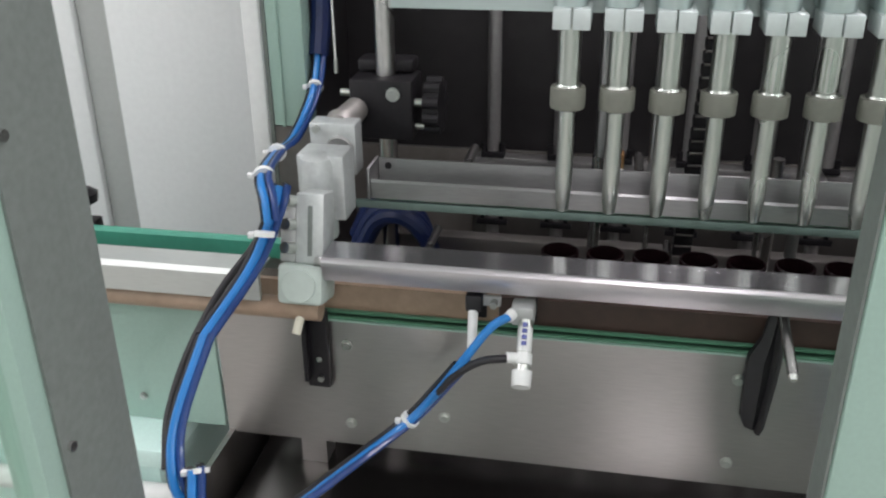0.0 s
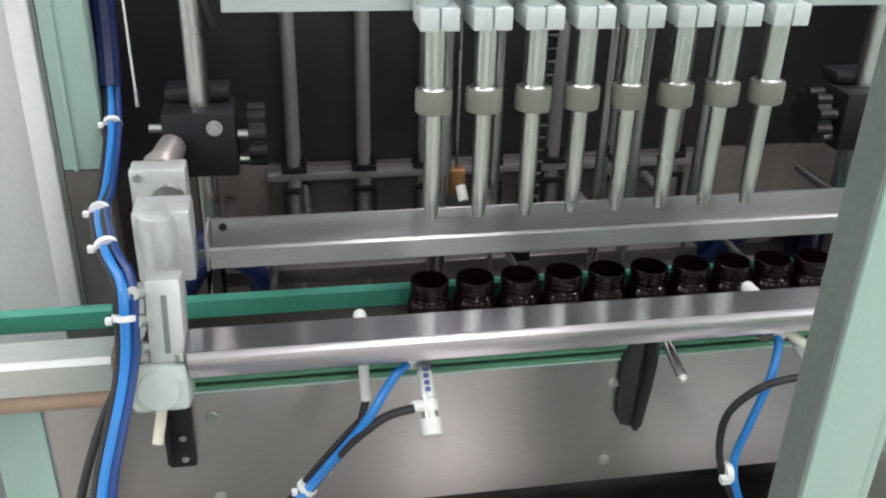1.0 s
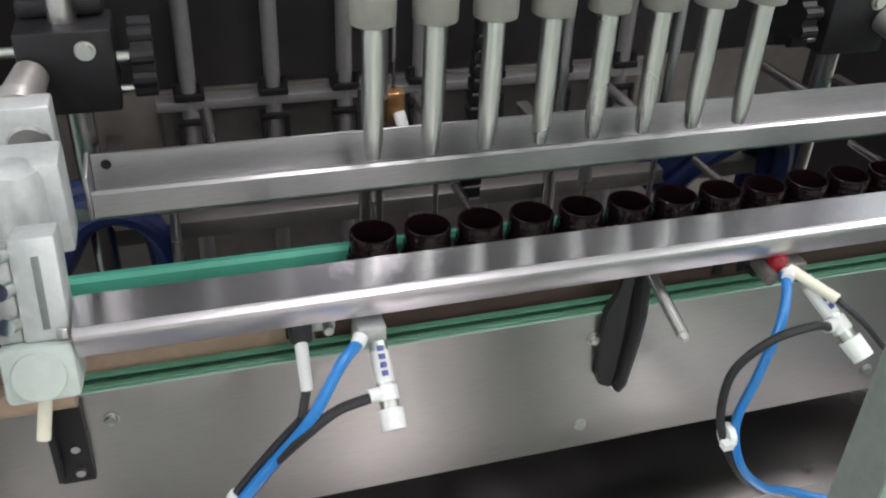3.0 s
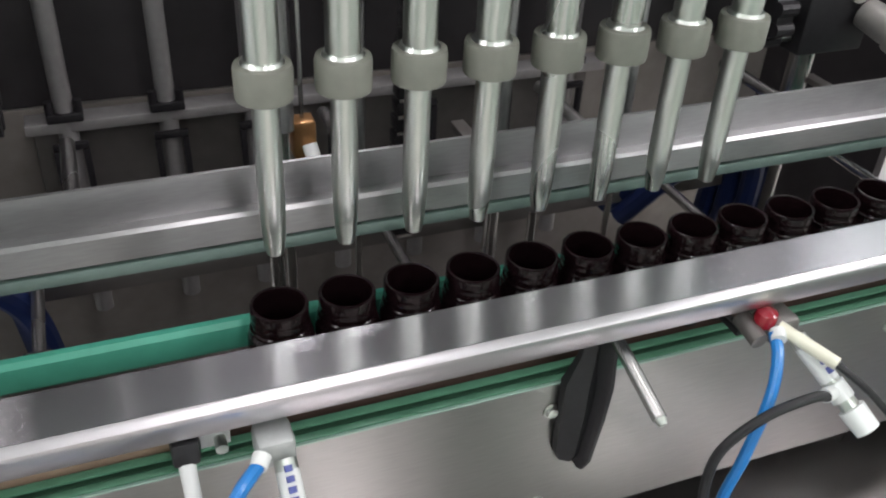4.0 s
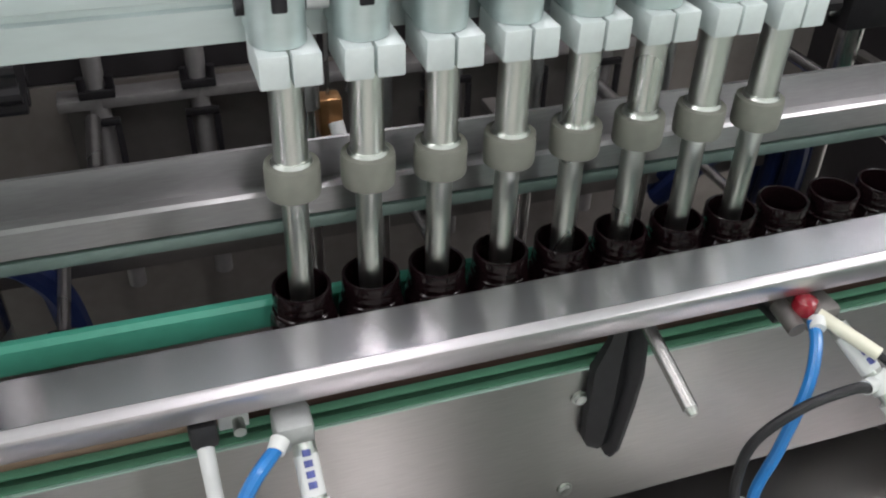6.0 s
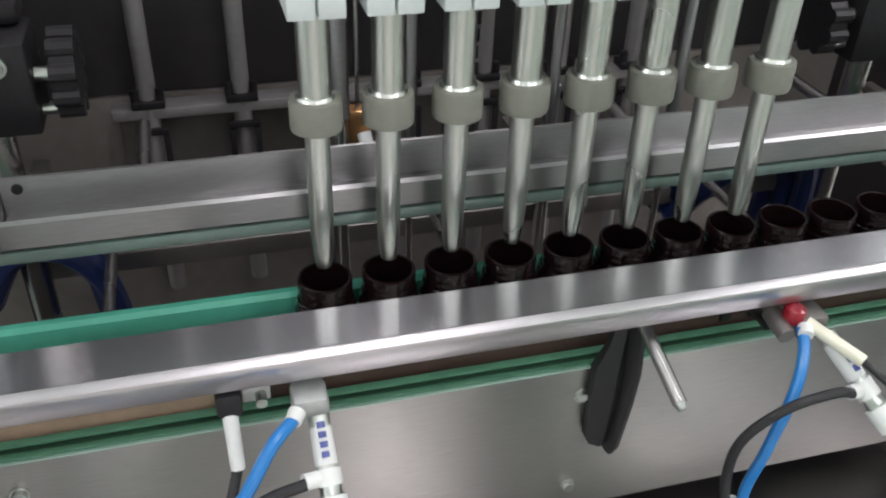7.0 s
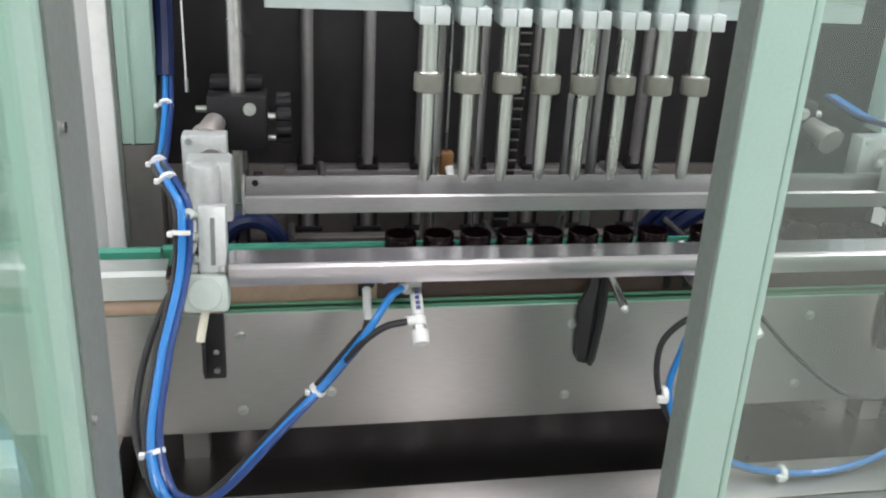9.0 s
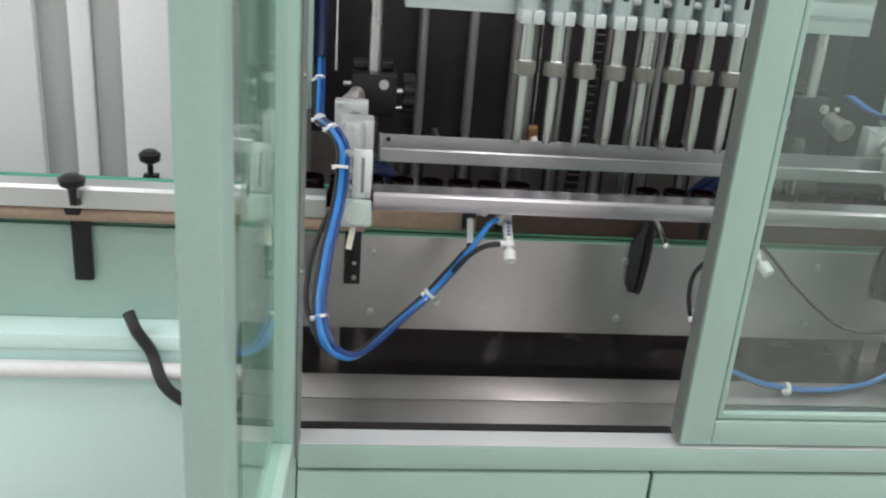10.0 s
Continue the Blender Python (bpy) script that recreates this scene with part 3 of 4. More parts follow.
# ---- filling head ----
def nozzle(parent, x):
    z0 = 1.19                                   # middle of the collar
    tube = part("nozzle", C((x, 0.075, z0), (x, 0.075, 1.30), 0.0133, seg=28), CHROME, parent, "polished steel filling nozzle")
    lower = lathe(bmesh.new(), (x, 0.075, 0), [(0.0045, 1.0365), (0.0070, 1.038), (0.0092, 1.052), (0.0104, 1.075), (0.0106, 1.10), (0.0106, z0)], 24)
    part("lower_tube", lower, CHROME, tube)
    col = lathe(bmesh.new(), (x, 0.075, z0 - 0.0145), [(0.0195, 0), (0.0214, 0.001), (0.0219, 0.004), (0.0219, 0.0240), (0.0210, 0.0275), (0.0150, 0.0285)], 30)
    part("collar", col, COLLAR, tube, "grey plastic collar")
    part("ring", C((x, 0.075, z0 + 0.0135), (x, 0.075, z0 + 0.0165), 0.0165, 0.0150, seg=24), CHROME, tube, "thin steel ring")
    bm = B(x - 0.021, x + 0.0005, 0.050, 0.106, 1.2755, 1.3005, bevel=0.0015)
    box(bm, x + 0.0025, x + 0.0235, 0.050, 0.106, 1.2755, 1.3005, bevel=0.0015)
    box(bm, x - 0.004, x + 0.006, 0.088, 0.112, 1.277, 1.299)
    part("clamp", bm, CLAMP_ALU, tube, "split aluminium clamp")
    body = C((x - 0.002, 0.078, 1.301), (x - 0.002, 0.078, 1.42), 0.0205, seg=28)
    box(body, x - 0.022, x + 0.018, 0.078, 0.112, 1.301, 1.42, bevel=0.003)
    part("valve_body", body, ALU, tube, "satin aluminium valve body")
    slot = B(x - 0.0075, x + 0.0035, 0.0565, 0.0605, 1.327, 1.349, bevel=0.0018)
    part("slot", slot, BLACK, tube, "dark slotted hole")
    part("side_pin", C((x + 0.020, 0.085, 1.325), (x + 0.036, 0.085, 1.325), 0.007, seg=14), ALU_CAST, tube)


def filling_head():
    h = thing("filling_head", "aluminium carrier beam with eight polished filling nozzles", "filling head")
    def profile(x0, x1):
        s = [(0.120, 1.284), (0.160, 1.284), (0.160, 1.366), (0.120, 1.366), (0.120, 1.351), (0.1215, 1.348), (0.1215, 1.343), (0.120, 1.340),
             (0.120, 1.3185), (0.124, 1.3165), (0.124, 1.3120), (0.120, 1.310)]
        return extrude_x(bmesh.new(), s, x0, x1)
    part("beam", profile(-0.233, 0.712), ALU, h, "slotted aluminium profile")
    for x in (-0.2345, 0.7135):
        part("end_cap", B(x - 0.0015, x + 0.0015, 0.120, 0.160, 1.284, 1.366), ALU_CAST, h)
    for x in (-0.215, 0.695):
        part("lift_plate", B(x - 0.012, x + 0.012, 0.161, 0.20, 1.29, 1.36, bevel=0.002), BLACK, h)
    for i in range(8):
        nozzle(h, 0.06 * i)
    bm = C((-0.028, 0.095, 1.322), (-0.020, 0.095, 1.322), 0.008, seg=14)
    part("knob", bm, BLACK, h)
    return h


HEAD = filling_head()


# ---- drip tray ----
def drip_tray():
    t = thing("drip_tray", "long dull steel drip tray that slides under the nozzles", "drip tray")
    sec = [(0.118, 1.020), (0.118, 1.044), (0.121, 1.047), (0.124, 1.044), (0.124, 1.026), (0.166, 1.026), (0.168, 1.062), (0.172, 1.062), (0.172, 1.020)]
    part("trough", extrude_x(bmesh.new(), sec, -0.27, 0.82), TRAY_STEEL, t, "folded dull steel trough")
    # green colour stands for the guide rail mirrored in the steel underside
    part("reflection_sheet", B(-0.265, 0.815, 0.124, 0.171, 1.0165, 1.0195), STRIP, t, "green sheet for the guide's reflection on the underside")
    bm = B(-0.275, -0.271, 0.116, 0.174, 1.018, 1.064, bevel=0.001)
    part("end_plate", bm, TRAY_STEEL, t)
    part("end_plate", B(0.821, 0.825, 0.116, 0.174, 1.018, 1.064, bevel=0.001), TRAY_STEEL, t)
    bm = C((-0.256, 0.1655, 1.052), (-0.256, 0.168, 1.052), 0.005, seg=14)
    part("hole", bm, BLACK, t)
    for x in (-0.15, 0.10, 0.35, 0.60):
        part("stay", C((x, 0.174, 1.04), (x, 0.30, 1.04), 0.007, seg=12), ROD_STEEL, t)
    return t


TRAY = drip_tray()


# added strip that paints the green guide's reflection under the tray
def tray_reflection():
    g = thing("tray_reflection", "grey-green strip for the guide's reflection below the drip tray", "guide strip")
    part("strip", B(-0.312, 0.80, 0.119, 0.126, 1.004, 1.0155, bevel=0.001), REFLECTION_GREEN, g)
    for x in (-0.255, 0.25, 0.735):
        part("stay", B(x - 0.008, x + 0.008, 0.1265, 0.296, 1.005, 1.013, bevel=0.001), GREY_STEEL, g)


tray_reflection()


# ---- clamp columns ----
def clamp_column(x, side):
    c = thing("clamp_column", "steel column with black clamp block and hand knob", "column", "clamp columns", (x, 0.285, 0))
    part("rod", C((0, 0, 0.62), (0, 0, 1.95), 0.0145, seg=24), ROD_STEEL, c, "ground steel column rod")
    part("block", B(-0.048, 0.048, -0.040, 0.035, 1.064, 1.155, bevel=0.004), BLACK, c, "black clamp block")
    part("block", B(-0.046, 0.042, 0.004, 0.048, 1.156, 1.176, bevel=0.006), BLACK, c)
    bm = bmesh.new()
    bolt_head(bm, 0.020, -0.0405, 1.135, r=0.0085, d=0.008)
    part("screw", bm, CHROME, c)
    s = side
    bm = C((s * 0.049, -0.02, 1.118), (s * 0.062, -0.02, 1.118), 0.007, seg=12)
    cyl(bm, (s * 0.049, -0.02, 1.082), (s * 0.062, -0.02, 1.082), 0.005, seg=12)
    part("stub", bm, CHROME, c)
    k = bmesh.new()
    cyl(k, (s * 0.064, 0.0, 1.11), (s * 0.086, 0.0, 1.11), 0.036, seg=18)
    for i in range(9):
        a = 2 * math.pi * i / 9
        cyl(k, (s * 0.063, 0.035 * math.cos(a), 1.11 + 0.035 * math.sin(a)), (s * 0.087, 0.035 * math.cos(a), 1.11 + 0.035 * math.sin(a)), 0.009, seg=10)
    part("knob", k, BLACK, c, "black ribbed hand knob")
    part("side_screw", C((-s * 0.049, -0.02, 1.130), (-s * 0.066, -0.02, 1.130), 0.006, seg=12), CHROME, c)
    bm = C((-s * 0.036, -0.041, 1.112), (-s * 0.046, -0.088, 1.102), 0.018, 0.021, seg=24)
    cyl(bm, (-s * 0.046, -0.086, 1.1025), (-s * 0.048, -0.099, 1.098), 0.024, seg=24)
    part("arm", bm, BAR_STEEL, c, "grey round arm")
    return c


clamp_column(-0.285, 1)
clamp_column(0.705, -1)


# ---- moving front rail with its sensors ----
def front_rail():
    r = thing("front_rail", "polished folded steel guide rail in front of the bottles", "guide rail")
    top = [(-0.010, 1.0065), (-0.010, 1.0095), (-0.0565, 1.0092), (-0.0565, 1.0062)]
    part("rail_top", extrude_x(bmesh.new(), top, -0.288, 0.855), RAIL_STEEL, r, "polished steel rail top")
    fold = [(-0.0567, 1.0090), (-0.0605, 1.0078), (-0.0638, 1.0045), (-0.0645, 1.0), (-0.0525, 0.974), (-0.0500, 0.9735), (-0.0485, 0.976),
            (-0.0595, 1.0), (-0.0580, 1.004), (-0.0567, 1.0055)]
    part("rail_fold", extrude_x(bmesh.new(), fold, -0.288, 0.855), LIP_STEEL, r, "satin steel folded front edge")
    part("rail_backing", B(-0.285, 0.85, -0.0135, -0.0105, 0.985, 1.0062), RAIL_STEEL, r)
    return r


def air_cylinder(x0, x1, y1, label):
    """A small air cylinder slung below the rail and pointing out and down."""
    a, b = Vector((x0, -0.058, 0.958)), Vector((x1, y1, 0.893))
    d = (b - a)
    m = thing("air_cylinder", label, "air cylinder", "small air cylinders")
    part("barrel", C(a + d * 0.15, a + d * 0.80, 0.0088, seg=20), CHROME, m, "small steel barrel")
    part("end_cap", C(a + d * 0.80, b, 0.0125, 0.0115, seg=18), WHITE, m, "white end cap")
    part("mount", B(x0 - 0.019, x0 + 0.010, -0.070, -0.040, 0.940, 0.966, bevel=0.005), ALU_CAST if x0 < 0 else GREY_STEEL, m)
    part("arm", B(x0 - 0.006, x0 + 0.006, -0.041, 0.0175, 0.940, 0.950, bevel=0.001), GREY_STEEL, m)
    part("foot", B(x0 - 0.007, x0 + 0.007, 0.0175, 0.0215, 0.899, 0.950, bevel=0.001), BLACK, m)
    part("collet", C(Vector((x0 - 0.016, -0.070, 0.958)), Vector((x0 - 0.021, -0.079, 0.956)), 0.0072, 0.0066, seg=16), WHITE, m, "pale hose collet")
    part("sleeve", C(a + d * 0.24, a + d * 0.55, 0.00915, seg=20), WHITE, m, "white printed sleeve")
    part("elbow", C(a + d * 0.64, a + d * 0.64 + Vector((-0.020, -0.006, 0.004)), 0.0068, seg=14), WHITE, m, "white hose elbow")
    part("elbow_block", C(a + d * 0.58, a + d * 0.72, 0.0108, seg=16), WHITE, m, "white elbow collar")
    side = Vector((0.0, -0.0062, 0.0064))
    bm = bmesh.new()
    for k in (0.20, 0.28, 0.36, 0.44):
        cyl(bm, a + d * k + side, a + d * (k + 0.05) + side, 0.0032, seg=8)
    part("print", bm, LABEL_BLUE, m, "blue printed bars")


def sensors():
    s = thing("plug_sensor", "black sensor head with white plug below the rail", "sensor")
    part("head", B(-0.108, -0.087, -0.052, -0.032, 0.944, 0.968, bevel=0.004), RUBBER, s)
    part("plug", C((-0.098, -0.047, 0.946), (-0.097, -0.066, 0.902), 0.0064, 0.0060, seg=16), WHITE, s, "white plug")
    part("arm", B(-0.102, -0.092, -0.0315, 0.0175, 0.950, 0.958, bevel=0.001), BLACK, s)
    part("foot", B(-0.104, -0.090, 0.0175, 0.0215, 0.899, 0.958, bevel=0.001), BLACK, s)
    part("nose", C((-0.097, -0.03, 0.976), (-0.097, 0.006, 0.976), 0.0095, 0.008, seg=18), WHITE, s, "white sensor nose")
    part("screw", C((-0.072, -0.042, 0.957), (-0.072, -0.054, 0.957), 0.0048, seg=10), CHROME, s)
    part("screw_tab", B(-0.0865, -0.064, -0.042, -0.036, 0.950, 0.964, bevel=0.001), ALU_CAST, s)
    s = thing("signal_sensor", "sensor with red signal lens and ivory plug", "sensor")
    part("nose", C((0.406, -0.03, 0.979), (0.406, 0.006, 0.979), 0.0095, 0.008, seg=18), WHITE, s, "white sensor nose")
    part("holder", C((0.399, -0.040, 0.955), (0.399, -0.070, 0.950), 0.0085, seg=18), GREY_STEEL, s, "cast sensor holder")
    part("lens", lathe(bmesh.new(), (0.412, -0.056, 0.9535), [(0.004, 0), (0.0095, 0.003), (0.0112, 0.010), (0.0096, 0.017), (0.004, 0.0205)], 18), RED, s, "red signal lens")
    part("plug", C((0.419, -0.066, 0.960), (0.450, -0.113, 0.946), 0.0062, seg=14), IVORY, s, "ivory plug")
    part("lead", hose(bmesh.new(), [(0.450, -0.113, 0.946), (0.475, -0.135, 0.925), (0.541, -0.14, 0.860), (0.645, -0.14, 0.783), (0.74, -0.14, 0.772), (0.84, -0.12, 0.80), (0.90, -0.06, 0.86)], 0.0035), RUBBER, s, "thin black lead")
    part("foot", B(0.394, 0.402, -0.046, 0.0175, 0.938, 0.946, bevel=0.001), BLACK, s)
    part("foot_plate", B(0.392, 0.404, 0.0175, 0.0215, 0.899, 0.946, bevel=0.001), BLACK, s)


RAIL = front_rail()
air_cylinder(-0.030, -0.028, -0.130, "small steel air cylinder with white cap and blue hose")
air_cylinder(0.432, 0.472, -0.150, "small steel air cylinder beside the red signal lens")
sensors()


# ---- fixed brackets on the panel ----
def bracket(x, top, stud):
    b = thing("slotted_bracket", "black slotted bracket screwed to the conveyor panel", "bracket", "black brackets", (x, -0.002, 0))
    bm = B(-0.016, 0.016, -0.012, 0.0, 0.784, top, bevel=0.002)
    box(bm, -0.016, -0.010, -0.026, -0.0125, 0.80, top, bevel=0.001)
    part("plate", bm, BLACK, b)
    for z in (0.800, 0.832):
        part("slot_screw", C((0.004, -0.0125, z), (0.004, -0.017, z), 0.0045, seg=12), ROD_STEEL, b)
    if stud:
        part("stud", C((0.008, -0.010, 0.962), (0.014, -0.104, 0.927), 0.0065, seg=16), ROD_STEEL, b, "round steel stud")
        part("head", B(-0.014, 0.020, -0.034, -0.002, 0.915, 0.966, bevel=0.003), BLACK, b)


def wedge_bracket(x):
    b = thing("wedge_bracket", "black folded wedge bracket with a steel stud", "bracket", "black brackets", (x, -0.0015, 0))
    def folded(outline, levels):
        bm = bmesh.new()
        rings = [[bm.verts.new((k * px + sh, k * py, z)) for px, py in outline] for z, k, sh in levels]
        n = len(outline)
        for lo, hi in zip(rings, rings[1:]):
            for i in range(n):
                bm.faces.new((lo[i], lo[(i + 1) % n], hi[(i + 1) % n], hi[i]))
        bm.faces.new(list(reversed(rings[0])))
        bm.faces.new(rings[-1])
        return bm
    part("plate", folded(((-0.020, 0.0), (-0.019, -0.010), (-0.002, -0.022), (0.006, -0.020), (0.006, 0.0)),
                         ((0.783, 0.50, -0.001), (0.799, 0.86, -0.001), (0.86, 1.0, 0.0), (0.890, 1.0, 0.0), (0.918, 0.60, 0.006), (0.962, 0.45, 0.010))), RUBBER, b)
    part("flange", folded(((0.0068, 0.0), (0.0068, -0.030), (0.0105, -0.036), (0.0145, -0.036), (0.022, -0.010), (0.022, 0.0)),
                          ((0.786, 0.72, -0.005), (0.800, 0.86, -0.004), (0.86, 0.96, -0.001), (0.90, 1.0, 0.0), (0.93, 0.86, 0.003), (0.962, 0.70, 0.006))), RUBBER, b, "folded flange of the bracket")
    part("stud", C((0.010, -0.012, 0.962), (0.014, -0.104, 0.927), 0.0065, seg=16), ROD_STEEL, b, "round steel stud")
    part("stud_tip", C((0.014, -0.104, 0.927), (0.0143, -0.110, 0.9247), 0.0055, 0.0035, seg=16), CHROME, b)


wedge_bracket(0.263)
bracket(-0.320, 0.905, False)
wedge_bracket(0.805)


# ---- stop cylinder tower at the outfeed end ----
def tower():
    t = thing("stop_cylinder", "grey cast aluminium stop cylinder on a clamp block", "air cylinder")
    part("upper_block", B(-0.366, -0.298, 0.150, 0.186, 1.040, 1.116, bevel=0.003), SLIDE_ALU, t)
    part("bore", C((-0.322, 0.1495, 1.078), (-0.322, 0.143, 1.078), 0.021, 0.019, seg=22), ROD_STEEL, t, "round bore plug")
    part("screw", C((-0.355, 0.1495, 1.108), (-0.355, 0.143, 1.108), 0.0055, seg=12), CHROME, t)
    part("middle_block", B(-0.353, -0.287, 0.052, 0.104, 1.010, 1.103, bevel=0.005), SLIDE_ALU, t)
    barrel = lathe(bmesh.new(), (-0.326, 0.058, 0), [(0.0235, 0.985), (0.0245, 0.988), (0.0245, 1.088), (0.0215, 1.099), (0.012, 1.1045)], 26)
    part("barrel", barrel, SLIDE_ALU, t, "rounded cylinder barrel")
    part("rear_rod", C((-0.326, 0.105, 1.06), (-0.326, 0.151, 1.07), 0.012, seg=14), ROD_STEEL, t)
    return t


def slide_block():
    """The part of the stop that travels with the front rail."""
    t = thing("stop_slide", "matt aluminium slide block with hose fittings", "slide block")
    q = Matrix.Translation((0, -0.020, 1.089)) @ pose(0, 0, 0, rx=-15)
    part("face_block", B(-0.328, -0.291, 0.0, 0.046, -0.101, -0.010, bevel=0.003, turn=q), SLIDE_ALU, t)
    part("side_block", B(-0.350, -0.3285, 0.004, 0.042, -0.101, -0.020, bevel=0.003, turn=q), ALU_CAST, t)
    part("slot", B(-0.3115, -0.3055, -0.0015, 0.0005, -0.090, -0.026, bevel=0.0006, turn=q), SEAL_SHADE, t, "dark slot")
    part("pin", B(-0.302, -0.292, -0.005, 0.0, -0.100, -0.090, bevel=0.002, turn=q), ROD_STEEL, t)
    part("foot_block", B(-0.350, -0.289, -0.008, 0.052, -0.154, -0.1015, bevel=0.007, turn=q), PALE_CAP, t, "pale green plastic end block")
    part("foot_cap", C(q @ Vector((-0.320, -0.0082, -0.128)), q @ Vector((-0.320, -0.0115, -0.128)), 0.0225, 0.0215, seg=28), PALE_CAP, t, "round cover")
    for z in (-0.022, -0.052, -0.082):
        part("fitting", C(q @ Vector((-0.333, 0.004, z)), q @ Vector((-0.337, -0.014, z + 0.003)), 0.0075, seg=14), CHROME, t, "chrome hose fitting")
    part("stud", C((-0.318, -0.035, 0.955), (-0.330, -0.058, 0.895), 0.006, seg=14), IVORY, t, "pale stud")
    return t


TOWER = tower()
SLIDE = slide_block()
copy_thing(TOWER, pose(1.155, 0.0, 0.0))
SLIDE_IN = copy_thing(SLIDE, pose(1.155, 0.0, 0.0))


# ---- hoses ----
def hoses():
    t = thing("hose_bundle", "blue and black air hoses tied into a hanging bundle", "hose bundle")
    V = Vector
    strands = ((0.0, 0.0, BLUE, 0.0056, "bright blue hose"), (0.0092, 0.005, DEEP_BLUE, 0.0050, "deep blue hose"), (-0.008, 0.008, RUBBER, 0.0044, "black cable"), (0.004, 0.012, RUBBER, 0.0044, "black cable"))
    upper = [(-0.405, 0.34, 1.20), (-0.403, 0.29, 1.128), (-0.400, 0.18, 1.085), (-0.394, 0.085, 1.090), (-0.368, -0.032, 1.102), (-0.350, -0.07, 1.085), (-0.345, -0.080, 1.06)]
    drop = [(-0.352, -0.060, 1.088), (-0.346, -0.085, 1.068), (-0.350, -0.115, 1.00), (-0.368, -0.19, 0.93), (-0.378, -0.27, 0.855), (-0.362, -0.315, 0.808), (-0.345, -0.315, 0.788)]
    lower = [(-0.378, -0.285, 0.845), (-0.364, -0.315, 0.805), (-0.325, -0.305, 0.777), (-0.285, -0.24, 0.765), (-0.235, -0.165, 0.775), (-0.172, -0.105, 0.808), (-0.128, -0.105, 0.865), (-0.102, -0.115, 0.905)]
    for dx, dy, m, r, lab in strands:
        part("hose", hose(bmesh.new(), [V(p) + V((dx, dy, 0.3 * dx)) for p in upper], r * 0.88, seg=10), m, t, lab)
        part("hose", hose(bmesh.new(), [V(p) + V((dx, dy, 0.3 * dx)) for p in lower], r, seg=10), m, t, lab)
    global DROP, DROP_LOW
    DROP = thing("hose_drop", "blue and black air hoses dropping from the stop slide", "hose bundle", at=(-0.346, -0.085, 1.068))
    DROP_LOW = thing("hose_drop", "lower bend of the blue and black air hoses", "hose bundle", at=(-0.346, -0.085, 1.068))
    for dx, dy, m, r, lab in strands:
        shifted = [V(p) + V((dx + 0.346, dy + 0.085, 0.3 * dx - 1.068)) for p in drop]
        part("hose", hose(bmesh.new(), shifted[:4], r, seg=10), m, DROP, lab)
        part("hose", hose(bmesh.new(), shifted[3:], r, seg=10), m, DROP_LOW, lab)
    side = [(-0.322, -0.072, 1.030), (-0.345, -0.085, 0.995), (-0.374, -0.12, 0.955), (-0.396, -0.18, 0.90), (-0.400, -0.24, 0.85), (-0.382, -0.295, 0.815)]
    part("hose", hose(bmesh.new(), [V(p) + V((0.346, 0.085, -1.068)) for p in side], 0.0048), RUBBER, DROP_LOW, "black cable")
    part("hose", hose(bmesh.new(), [(-0.135, -0.105, 0.855), (-0.10, -0.115, 0.912), (-0.070, -0.096, 0.950), (-0.050, -0.077, 0.957)], 0.0055), BLUE, t, "bright blue hose")
    part("hose", hose(bmesh.new(), [(-0.135, -0.105, 0.855), (-0.108, -0.118, 0.894), (-0.078, -0.116, 0.915), (-0.047, -0.112, 0.920)], 0.0050), RUBBER, t, "black cable")
    part("hose", hose(bmesh.new(), [(-0.135, -0.104, 0.857), (-0.112, -0.095, 0.876), (-0.101, -0.073, 0.893), (-0.0972, -0.0655, 0.904)], 0.0045), RUBBER, t, "black cable")
    for p, q in (((-0.403, 0.29, 1.128), (-0.402, 0.25, 1.11)), ((-0.394, 0.085, 1.090), (-0.385, 0.04, 1.093)), ((-0.368, -0.032, 1.102), (-0.355, -0.065, 1.09)), ((-0.348, -0.095, 1.05), (-0.349, -0.105, 1.02)), ((-0.374, -0.285, 0.84), (-0.368, -0.30, 0.82)), ((-0.172, -0.105, 0.808), (-0.155, -0.105, 0.83))):
        p, q = Vector(p) + V((0.001, 0.006, 0)), Vector(q) + V((0.001, 0.006, 0))
        d = (q - p).normalized() * 0.003
        bm = cyl(bmesh.new(), p - d, p + d, 0.0125, seg=18)
        box(bm, p.x - 0.018, p.x - 0.011, p.y - 0.010, p.y - 0.003, p.z - 0.003, p.z + 0.004, bevel=0.001)
        part("cable_tie", bm, WHITE, t, "white cable tie")
    u = thing("hose_bundle", "blue hose and black cable looping below the guide rail", "hose bundle")
    part("hose", hose(bmesh.new(), [(0.440, -0.124, 0.920), (0.418, -0.127, 0.928), (0.375, -0.125, 0.918), (0.342, -0.12, 0.885), (0.334, -0.12, 0.845), (0.345, -0.12, 0.79), (0.372, -0.13, 0.735), (0.420, -0.118, 0.680), (0.480, -0.108, 0.646), (0.54, -0.125, 0.632), (0.61, -0.136, 0.629), (0.69, -0.13, 0.629), (0.78, -0.10, 0.632), (0.87, -0.06, 0.66)], 0.0048), RUBBER, u, "black cable")
    part("hose", hose(bmesh.new(), [(0.412, -0.070, 0.958), (0.408, -0.086, 0.944), (0.394, -0.105, 0.915), (0.372, -0.118, 0.86), (0.360, -0.12, 0.80), (0.372, -0.132, 0.745), (0.422, -0.125, 0.688), (0.475, -0.112, 0.654), (0.53, -0.128, 0.640), (0.60, -0.141, 0.6365), (0.68, -0.135, 0.636), (0.78, -0.105, 0.640), (0.87, -0.065, 0.67)], 0.0054), BLUE, u, "bright blue hose")
